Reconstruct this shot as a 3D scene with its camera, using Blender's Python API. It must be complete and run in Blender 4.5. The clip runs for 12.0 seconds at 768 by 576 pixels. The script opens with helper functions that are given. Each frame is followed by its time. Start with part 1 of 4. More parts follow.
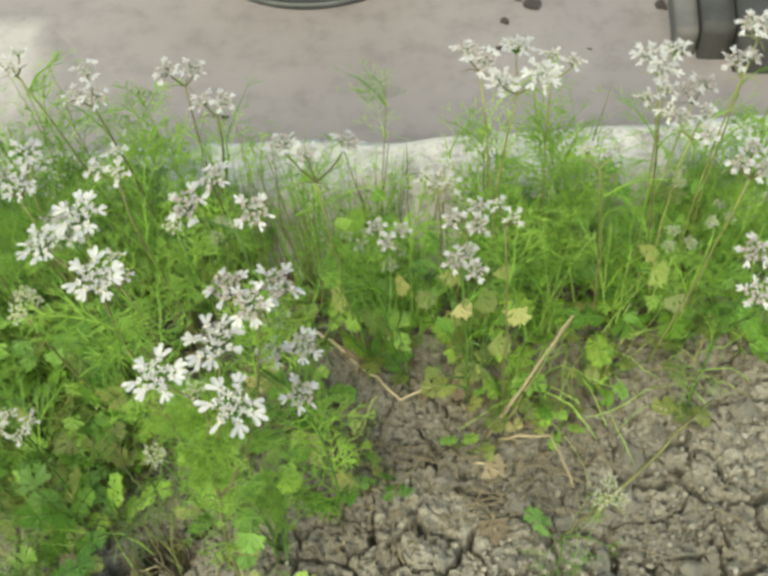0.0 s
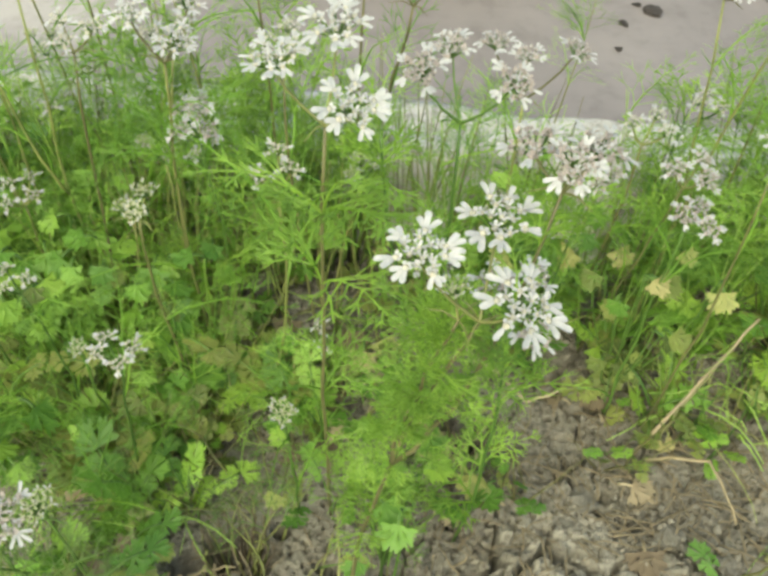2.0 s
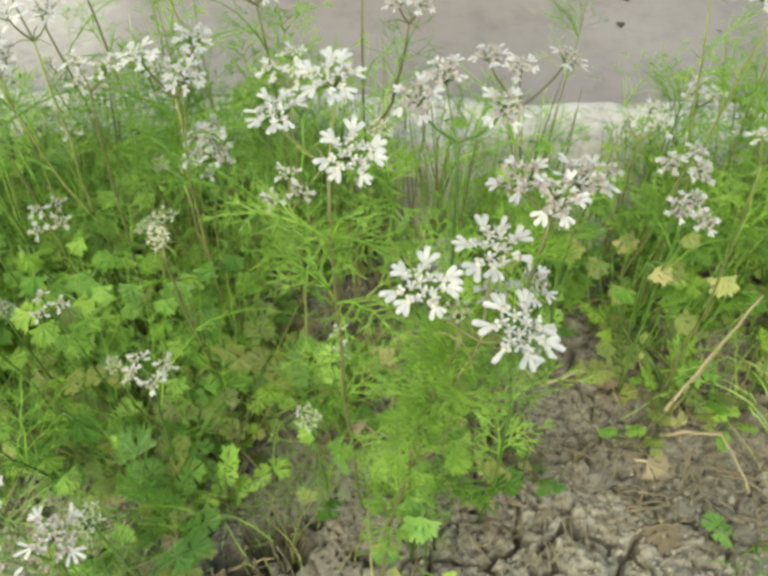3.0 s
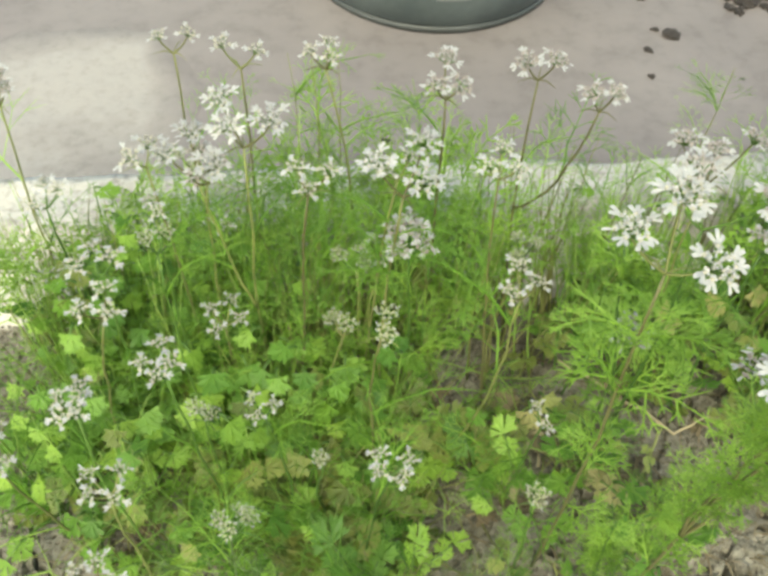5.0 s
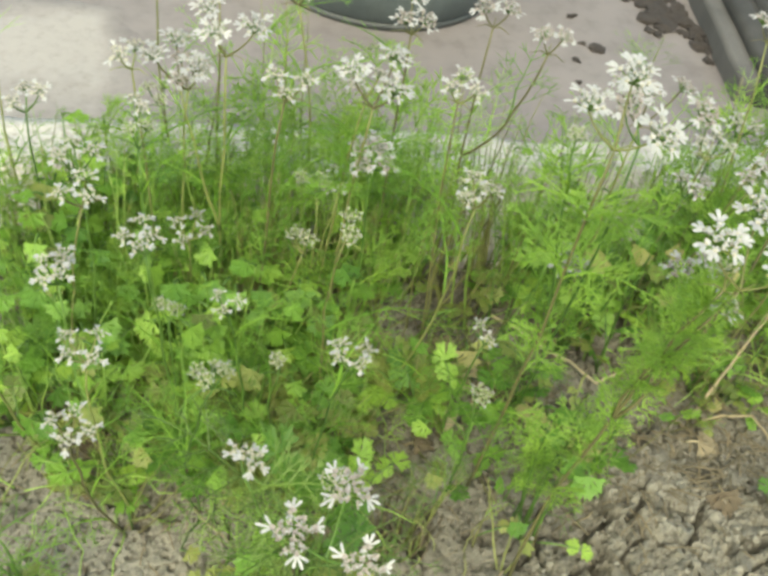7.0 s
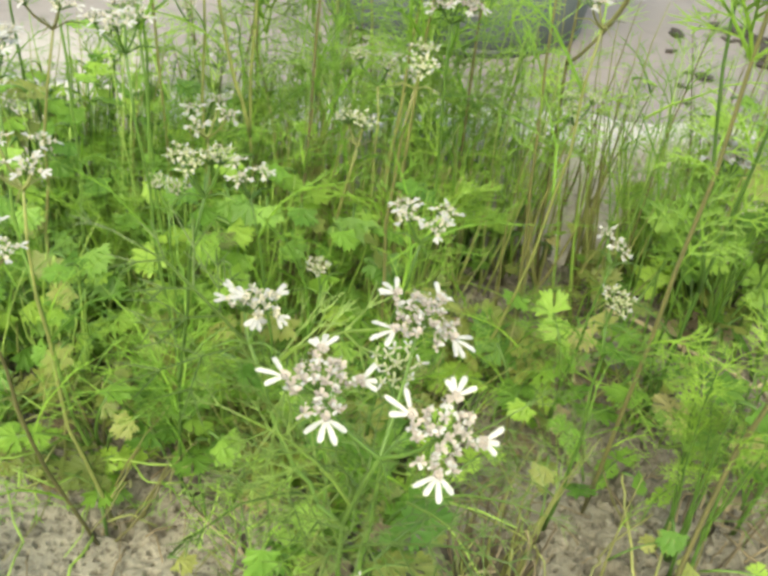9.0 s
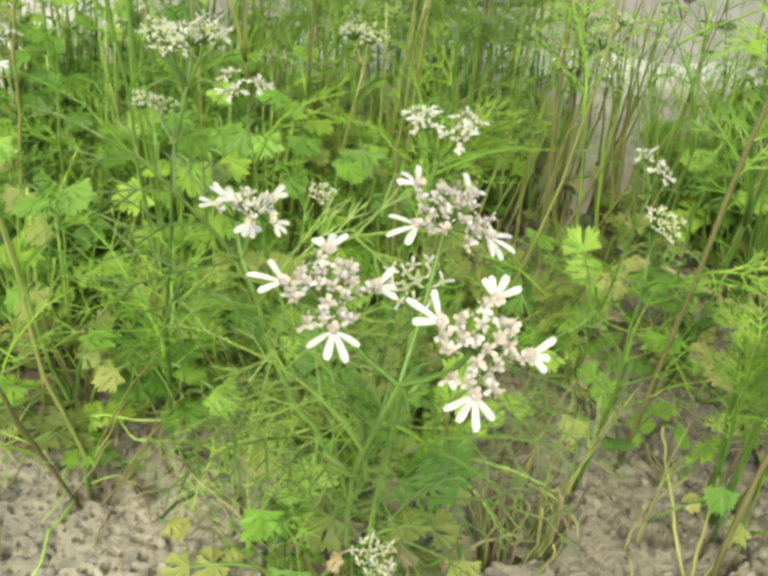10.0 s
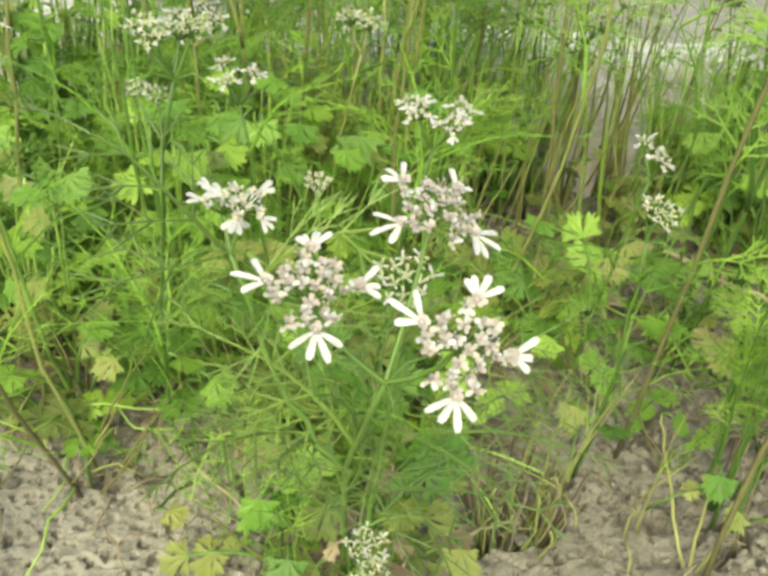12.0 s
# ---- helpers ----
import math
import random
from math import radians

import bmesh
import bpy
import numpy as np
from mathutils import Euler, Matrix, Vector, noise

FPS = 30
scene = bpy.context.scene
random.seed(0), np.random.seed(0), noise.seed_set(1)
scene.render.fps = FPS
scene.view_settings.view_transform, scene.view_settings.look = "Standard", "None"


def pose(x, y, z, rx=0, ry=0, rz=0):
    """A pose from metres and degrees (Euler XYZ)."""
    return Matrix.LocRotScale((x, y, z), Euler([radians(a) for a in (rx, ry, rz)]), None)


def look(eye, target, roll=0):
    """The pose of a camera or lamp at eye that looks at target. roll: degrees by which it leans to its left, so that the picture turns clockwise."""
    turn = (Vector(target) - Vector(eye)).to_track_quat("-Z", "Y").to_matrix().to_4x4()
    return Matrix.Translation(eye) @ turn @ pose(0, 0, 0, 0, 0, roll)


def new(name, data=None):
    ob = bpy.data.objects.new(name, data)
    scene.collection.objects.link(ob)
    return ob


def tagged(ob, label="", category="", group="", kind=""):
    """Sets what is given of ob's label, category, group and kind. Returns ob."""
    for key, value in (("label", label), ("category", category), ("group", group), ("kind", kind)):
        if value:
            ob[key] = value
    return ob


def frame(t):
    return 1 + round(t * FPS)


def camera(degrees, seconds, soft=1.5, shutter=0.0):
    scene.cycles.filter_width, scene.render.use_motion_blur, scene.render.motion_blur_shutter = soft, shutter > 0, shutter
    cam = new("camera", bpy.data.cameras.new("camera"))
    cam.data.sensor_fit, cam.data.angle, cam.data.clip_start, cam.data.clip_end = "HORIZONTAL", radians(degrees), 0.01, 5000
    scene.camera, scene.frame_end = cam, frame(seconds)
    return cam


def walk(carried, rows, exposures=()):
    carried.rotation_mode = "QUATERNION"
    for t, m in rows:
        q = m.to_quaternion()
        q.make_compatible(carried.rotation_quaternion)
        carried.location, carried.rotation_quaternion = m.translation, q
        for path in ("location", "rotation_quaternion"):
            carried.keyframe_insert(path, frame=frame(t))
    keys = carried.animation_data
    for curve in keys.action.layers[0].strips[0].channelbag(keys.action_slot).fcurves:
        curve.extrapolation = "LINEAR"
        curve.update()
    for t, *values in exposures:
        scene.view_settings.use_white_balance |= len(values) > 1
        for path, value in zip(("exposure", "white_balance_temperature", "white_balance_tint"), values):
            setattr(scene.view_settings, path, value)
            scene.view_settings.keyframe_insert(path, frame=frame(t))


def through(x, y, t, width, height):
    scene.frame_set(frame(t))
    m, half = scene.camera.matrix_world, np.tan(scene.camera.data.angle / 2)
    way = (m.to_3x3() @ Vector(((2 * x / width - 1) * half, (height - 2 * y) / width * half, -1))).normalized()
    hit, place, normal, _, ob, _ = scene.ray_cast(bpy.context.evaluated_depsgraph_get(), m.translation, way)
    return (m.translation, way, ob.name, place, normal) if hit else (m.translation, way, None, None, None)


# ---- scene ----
cam = camera(44.1, 12.0, 3.4)
METRES, EYE, TILT, LEAN, TURN = 0.7, 0.467, -52.5, 4.0, 0.0
ROWS = [
    (0.0, 0.0, 0.0, 0.0, -0.0, 0.0, 0.0),
    (0.5, -0.0891, 0.0388, -0.0164, -2.52, 1.27, -3.55),
    (1.0, -0.1133, 0.0721, -0.0317, -0.81, 3.38, -2.79),
    (1.5, -0.111, 0.0963, -0.0497, -1.4, 3.12, -4.34),
    (2.0, -0.1257, 0.1225, -0.0734, -3.48, 4.35, -6.84),
    (2.5, -0.1204, 0.0985, -0.0665, -1.84, 3.44, -5.45),
    (4.5, -0.2324, 0.0794, -0.0169, -4.56, 1.63, 1.19),
    (5.0, -0.297, 0.0905, -0.024, -7.92, 3.68, 0.86),
    (5.5, -0.3572, 0.0976, -0.0255, -9.99, 3.16, 1.72),
    (6.0, -0.392, 0.1016, -0.0573, -14.12, 5.73, 0.48),
    (6.5, -0.3672, 0.0842, -0.0881, -13.88, 5.73, -0.21),
    (7.0, -0.3325, 0.0643, -0.1125, -13.76, 7.1, -1.36),
    (7.5, -0.3289, 0.0659, -0.1394, -11.63, 9.17, -2.89),
    (9.5, -0.2865, 0.3137, -0.2357, -10.16, 18.47, -2.93),
    (10.0, -0.2844, 0.3097, -0.2267, -9.48, 17.43, -2.27),
    (10.5, -0.2807, 0.3072, -0.2205, -9.25, 15.66, -1.6),
    (11.0, -0.2831, 0.3022, -0.2229, -9.23, 16.02, -2.19),
    (11.5, -0.2788, 0.3117, -0.221, -8.93, 16.04, -2.24),
    (12.0, -0.2789, 0.3085, -0.222, -8.73, 16.05, -2.25),
]
path_rows = [(t, pose(0, 0, EYE, TILT, LEAN, TURN) @ pose(METRES * x, METRES * y, METRES * z, 90 + pitch, roll, yaw)) for t, x, y, z, yaw, pitch, roll in ROWS]
path_rows += [
    (2.7, look((-0.090, 0.007, 0.393), (-0.154, 1.296, -1.135), 0.1)),
    (4.3, look((-0.141, 0.027, 0.430), (-0.132, 1.275, -1.133), -3.8)),
    (7.7, look((-0.234, -0.062, 0.366), (0.015, 1.392, -0.984), 8.7)),
    (9.3, look((-0.218, -0.001, 0.218), (-0.002, 1.655, -0.883), 6.5)),
]
walk(cam, sorted(path_rows, key=lambda row: row[0]), [(0.0, 1.39, 8000, -5.5), (7.7, 1.39, 8000, -5.5), (9.3, 1.7, 8500, -4), (12.0, 1.7, 8500, -4)])

# ---- world and sun ----
world = bpy.data.worlds.new("sky")
scene.world = world
world.use_nodes = True
wn = world.node_tree
sky = wn.nodes.new("ShaderNodeTexSky")
sky.sky_type, sky.sun_disc = "NISHITA", False
sky.sun_elevation, sky.sun_rotation = radians(49), radians(-158)
sky.air_density, sky.dust_density = 1.0, 2.0
wn.links.new(sky.outputs["Color"], wn.nodes["Background"].inputs["Color"])
wn.nodes["Background"].inputs["Strength"].default_value = 0.15
sun = new("sun", bpy.data.lights.new("sun", "SUN"))
sun.data.energy, sun.data.angle, sun.data.color = 1.75, radians(60), (1.0, 0.96, 0.9)
sun.matrix_world = look((-0.9, -2.2, 2.7), (0, 0, 0))


# ---- materials ----
def node_mat(name):
    m = bpy.data.materials.new(name)
    m.use_nodes = True
    return m, m.node_tree, m.node_tree.nodes["Principled BSDF"]


def add_noise(nt, scale, detail=4.0, rough=0.6, coord="Object"):
    tc = nt.nodes.new("ShaderNodeTexCoord")
    n = nt.nodes.new("ShaderNodeTexNoise")
    n.inputs["Scale"].default_value, n.inputs["Detail"].default_value, n.inputs["Roughness"].default_value = scale, detail, rough
    nt.links.new(tc.outputs[coord], n.inputs["Vector"])
    return n


def ramp(nt, source, stops):
    r = nt.nodes.new("ShaderNodeValToRGB")
    el = r.color_ramp.elements
    while len(el) < len(stops):
        el.new(0.5)
    for e, (p, c) in zip(el, stops):
        e.position, e.color = p, (*c, 1)
    nt.links.new(source, r.inputs["Fac"])
    return r


def mix(nt, fac, a, b, kind="MIX"):
    x = nt.nodes.new("ShaderNodeMix")
    x.data_type, x.blend_type = "RGBA", kind
    for sock, v in ((x.inputs[0], fac), (x.inputs[6], a), (x.inputs[7], b)):
        if isinstance(v, (int, float)):
            sock.default_value = v
        elif isinstance(v, tuple):
            sock.default_value = (*v, 1)
        else:
            nt.links.new(v, sock)
    return x.outputs[2]


def bump(nt, p, height, strength, distance):
    b = nt.nodes.new("ShaderNodeBump")
    b.inputs["Strength"].default_value, b.inputs["Distance"].default_value = strength, distance
    nt.links.new(height, b.inputs["Height"])
    nt.links.new(b.outputs["Normal"], p.inputs["Normal"])


def ground_mat(name, colours, scales, rough=0.95, depth=0.002, grain_shade=0.75, pit_shade=0.0):
    """Earth or cement: large stains over fine grains; crevice and pit shade is painted into the colour."""
    m, nt, p = node_mat(name)
    big, fine = add_noise(nt, scales[0], 5), add_noise(nt, scales[1], 6, 0.7)
    a = ramp(nt, big.outputs["Fac"], [(0.32, colours[0]), (0.5, colours[1]), (0.68, colours[2])])
    # low end darkens the grains and paints in shade between them
    g = ramp(nt, fine.outputs["Fac"], [(0.36, (0.3, 0.28, 0.26)), (0.5, (1, 1, 1)), (0.75, (1.2, 1.2, 1.17))])
    c = mix(nt, grain_shade, a.outputs["Color"], g.outputs["Color"], "MULTIPLY")
    if pit_shade:
        # dark dots painted as the shade inside small pits
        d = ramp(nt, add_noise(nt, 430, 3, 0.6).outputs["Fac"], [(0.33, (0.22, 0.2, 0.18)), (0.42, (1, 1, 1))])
        c = mix(nt, pit_shade, c, d.outputs["Color"], "MULTIPLY")
    nt.links.new(c, p.inputs["Base Color"])
    p.inputs["Roughness"].default_value = rough
    bump(nt, p, fine.outputs["Fac"], 0.7, depth)
    return m


def plant_mat(name, dark, mid, light, through=0.35, rough=0.5, scale=90):
    """Living tissue: shade varies from piece to piece and along it; some light passes through."""
    m, nt, p = node_mat(name)
    info = nt.nodes.new("ShaderNodeObjectInfo")
    n = add_noise(nt, scale, 3)
    r = ramp(nt, info.outputs["Random"], [(0.0, dark), (0.5, mid), (1.0, light)])
    v = ramp(nt, n.outputs["Fac"], [(0.3, (0.7, 0.72, 0.7)), (0.7, (1.2, 1.15, 1.1))])
    c = mix(nt, 0.8, r.outputs["Color"], v.outputs["Color"], "MULTIPLY")
    nt.links.new(c, p.inputs["Base Color"])
    p.inputs["Roughness"].default_value = rough
    tr = nt.nodes.new("ShaderNodeBsdfTranslucent")
    nt.links.new(c, tr.inputs["Color"])
    ms = nt.nodes.new("ShaderNodeMixShader")
    ms.inputs[0].default_value = through
    nt.links.new(p.outputs[0], ms.inputs[1])
    nt.links.new(tr.outputs[0], ms.inputs[2])
    nt.links.new(ms.outputs[0], nt.nodes["Material Output"].inputs["Surface"])
    return m


SOIL = ground_mat("dry_clay_soil", [(0.14, 0.128, 0.1), (0.2, 0.187, 0.15), (0.275, 0.259, 0.213)], (9, 190), depth=0.004, pit_shade=0.7)
CLOD = ground_mat("soil_clod", [(0.145, 0.132, 0.104), (0.195, 0.182, 0.146), (0.25, 0.235, 0.194)], (40, 220), depth=0.002)
DARK_CLOD = ground_mat("dark_clod", [(0.032, 0.026, 0.024), (0.05, 0.041, 0.037), (0.075, 0.062, 0.056)], (40, 220))
PATH = ground_mat("pinkish_cement", [(0.155, 0.138, 0.136), (0.178, 0.159, 0.157), (0.205, 0.184, 0.179)], (5, 40), 0.85, 0.0002, 0.2)
KERB = ground_mat("pale_mortar", [(0.29, 0.274, 0.243), (0.415, 0.397, 0.36), (0.52, 0.5, 0.46)], (26, 150), 0.9, 0.002, 0.55)
STEM = plant_mat("green_stem", (0.06, 0.13, 0.024), (0.085, 0.175, 0.032), (0.12, 0.225, 0.046), 0.2)
STEM_PALE = plant_mat("yellow_green_stem", (0.19, 0.33, 0.06), (0.27, 0.43, 0.09), (0.36, 0.52, 0.14), 0.3)
STALK = plant_mat("brownish_stalk", (0.11, 0.105, 0.045), (0.16, 0.165, 0.062), (0.23, 0.265, 0.085), 0.15)
OLIVE = plant_mat("olive_brown_stalk", (0.2, 0.205, 0.075), (0.245, 0.28, 0.092), (0.29, 0.36, 0.115), 0.2)
LEAF = plant_mat("green_leaf", (0.095, 0.222, 0.038), (0.178, 0.358, 0.054), (0.315, 0.5, 0.085), 0.5)
OLIVE_LEAF = plant_mat("olive_leaf", (0.105, 0.15, 0.038), (0.17, 0.222, 0.052), (0.245, 0.285, 0.078), 0.4)
FROND = plant_mat("thread_leaf", (0.125, 0.265, 0.042), (0.2, 0.385, 0.058), (0.305, 0.505, 0.09), 0.55)
FRESH_FROND = plant_mat("fresh_thread_leaf", (0.16, 0.3, 0.046), (0.245, 0.425, 0.066), (0.34, 0.53, 0.1), 0.55)
# grey-green of the near plants, darkened to paint in the shade around them
SHADE_FROND = plant_mat("shaded_grey_green_leaf", (0.085, 0.148, 0.034), (0.13, 0.222, 0.046), (0.2, 0.315, 0.07), 0.4)
YELLOW = plant_mat("yellowing_leaf", (0.25, 0.32, 0.08), (0.31, 0.34, 0.11), (0.37, 0.335, 0.15), 0.4)
PETAL = plant_mat("white_petal", (0.36, 0.37, 0.38), (0.39, 0.4, 0.41), (0.425, 0.435, 0.445), 0.25, 0.6, 300)
FLORET = plant_mat("cream_floret", (0.37, 0.36, 0.29), (0.41, 0.4, 0.33), (0.45, 0.44, 0.37), 0.25, 0.6, 400)
PINK = plant_mat("pinkish_floret", (0.285, 0.25, 0.235), (0.325, 0.29, 0.272), (0.37, 0.338, 0.318), 0.25, 0.6, 400)
BUD = plant_mat("cream_green_bud", (0.275, 0.315, 0.17), (0.335, 0.365, 0.22), (0.395, 0.41, 0.28), 0.25, 0.6, 400)
DEAD = plant_mat("dead_brown_stalk", (0.09, 0.07, 0.045), (0.13, 0.105, 0.065), (0.18, 0.15, 0.095), 0.0, 0.85)
STRAW = plant_mat("dry_straw", (0.2, 0.165, 0.1), (0.29, 0.24, 0.15), (0.38, 0.33, 0.22), 0.05, 0.8)


def spill_mat():
    """Whitish cement that thins out into the path's own colour; spread tells how thick it lies."""
    m, nt, p = node_mat("whitish_cement")
    at = nt.nodes.new("ShaderNodeAttribute")
    at.attribute_name = "spread"
    stain, fine = add_noise(nt, 16, 6, 0.65), add_noise(nt, 110, 5, 0.7)
    add = nt.nodes.new("ShaderNodeMath")
    add.operation = "MULTIPLY_ADD"
    add.inputs[1].default_value = 0.9
    nt.links.new(stain.outputs["Fac"], add.inputs[0])
    nt.links.new(at.outputs["Fac"], add.inputs[2])
    c = ramp(nt, add.outputs[0], [(0.45, (0.18, 0.161, 0.158)), (0.75, (0.225, 0.206, 0.198)), (1.05, (0.29, 0.271, 0.257))])
    g = ramp(nt, fine.outputs["Fac"], [(0.33, (0.7, 0.69, 0.68)), (0.5, (1, 1, 1)), (0.75, (1.1, 1.1, 1.09))])
    nt.links.new(mix(nt, 0.5, c.outputs["Color"], g.outputs["Color"], "MULTIPLY"), p.inputs["Base Color"])
    p.inputs["Roughness"].default_value = 0.9
    bump(nt, p, fine.outputs["Fac"], 0.6, 0.0008)
    return m


LIME = spill_mat()


def metal_mat(name, a, b, rough):
    m, nt, p = node_mat(name)
    n = add_noise(nt, 18, 6, 0.7)
    nt.links.new(ramp(nt, n.outputs["Fac"], [(0.35, a), (0.65, b)]).outputs["Color"], p.inputs["Base Color"])
    p.inputs["Roughness"].default_value = rough
    bump(nt, p, n.outputs["Fac"], 0.2, 0.001)
    return m


TUB = metal_mat("dark_grey_plastic", (0.06, 0.075, 0.077), (0.1, 0.12, 0.12), 0.6)
TUB_MARK = metal_mat("pale_grey_plastic", (0.14, 0.15, 0.15), (0.2, 0.21, 0.205), 0.6)
TUB_RIM = metal_mat("dark_grey_rim", (0.04, 0.045, 0.045), (0.06, 0.066, 0.066), 0.6)
WOOD = metal_mat("weathered_dark_wood", (0.02, 0.02, 0.019), (0.05, 0.048, 0.045), 0.85)
WOOD_EDGE = metal_mat("grey_wood_edge", (0.07, 0.067, 0.065), (0.105, 0.1, 0.096), 0.9)
WOOD_GREY = metal_mat("greying_wood", (0.022, 0.022, 0.021), (0.04, 0.039, 0.038), 0.9)


# ---- mesh helpers ----
class Bag:
    """Vertices and faces of one mesh, with a material slot for each face."""

    def __init__(self):
        self.v, self.f, self.m = [], [], []

    def add(self, verts, faces, slot=0):
        k = len(self.v)
        self.v += [tuple(p) for p in verts]
        self.f += [tuple(i + k for i in q) for q in faces]
        self.m += [slot] * len(faces)

    def mesh(self, name, *mats, smooth=True):
        me = bpy.data.meshes.new(name)
        me.from_pydata(self.v, [], self.f)
        for m in mats:
            me.materials.append(m)
        me.polygons.foreach_set("material_index", self.m)
        me.polygons.foreach_set("use_smooth", [smooth] * len(self.f))
        me.update()
        return me


def part(name, me, parent, at=None, label=""):
    ob = new(name, me)
    ob.parent = parent
    if at is not None:
        ob.matrix_basis = at
    return tagged(ob, label)


def tube(bag, points, radii, sides=5, slot=0, cap=True):
    """A tapered round rod along points."""
    rings = []
    pts = [Vector(p) for p in points]
    side = None
    for i, p in enumerate(pts):
        d = (pts[min(i + 1, len(pts) - 1)] - pts[max(i - 1, 0)]).normalized()
        if side is None:
            side = d.orthogonal().normalized()
        side = (side - d * side.dot(d)).normalized()
        up = d.cross(side)
        rings += [p + radii[i] * (math.cos(2 * math.pi * j / sides) * side + math.sin(2 * math.pi * j / sides) * up) for j in range(sides)]
    n = len(pts)
    faces = [(i * sides + j, i * sides + (j + 1) % sides, (i + 1) * sides + (j + 1) % sides, (i + 1) * sides + j) for i in range(n - 1) for j in range(sides)]
    if cap:
        faces += [tuple(range(sides))[::-1], tuple((n - 1) * sides + j for j in range(sides))]
    bag.add(rings, faces, slot)


def bend(a, b, sag, rng, steps=6, wobble=0.0):
    """Points from a to b along a bow."""
    a, b = Vector(a), Vector(b)
    out = []
    for i in range(steps + 1):
        s = i / steps
        p = a.lerp(b, s) + Vector(sag) * (4 * s * (1 - s))
        if 0 < i < steps:
            p += Vector((rng.uniform(-1, 1), rng.uniform(-1, 1), rng.uniform(-0.5, 0.5))) * wobble
        out.append(p)
    return out


# ---- flowers and leaves, each built a few times over and shared ----
def petal(bag, at, yaw, lift, length, width, slot=0):
    """One oblong petal with a rounded, slightly notched tip; it cups a little."""
    q = Matrix.Translation(at) @ Matrix.Rotation(yaw, 4, "Z") @ Matrix.Rotation(-lift, 4, "Y")
    w, l = width / 2, length
    v = [(0, -w * 0.35, 0), (0, w * 0.35, 0), (l * 0.45, -w * 0.85, l * 0.05), (l * 0.45, 0, -l * 0.02), (l * 0.45, w * 0.85, l * 0.05),
         (l * 0.82, -w, l * 0.03), (l * 0.82, 0, -l * 0.03), (l * 0.82, w, l * 0.03), (l, -w * 0.5, -l * 0.03), (l * 0.97, 0, -l * 0.05), (l, w * 0.5, -l * 0.03)]
    f = [(0, 3, 2), (0, 1, 3), (1, 4, 3), (2, 3, 6, 5), (3, 4, 7, 6), (5, 6, 9, 8), (6, 7, 10, 9)]
    bag.add([q @ Vector(p) for p in v], f, slot)


def bead(bag, at, r, slot):
    """A small six-sided bud."""
    ring = [(r * math.cos(a) * 0.9, r * math.sin(a) * 0.9, z) for z in (-0.3 * r, 0.45 * r) for a in [math.pi * k / 3 for k in range(6)]]
    v = [Vector(at) + Vector(p) for p in ring] + [Vector(at) + Vector((0, 0, -r)), Vector(at) + Vector((0, 0, r))]
    f = [(j, (j + 1) % 6, 6 + (j + 1) % 6, 6 + j) for j in range(6)] + [((j + 1) % 6, j, 12) for j in range(6)] + [(6 + j, 6 + (j + 1) % 6, 13) for j in range(6)]
    bag.add(v, f, slot)


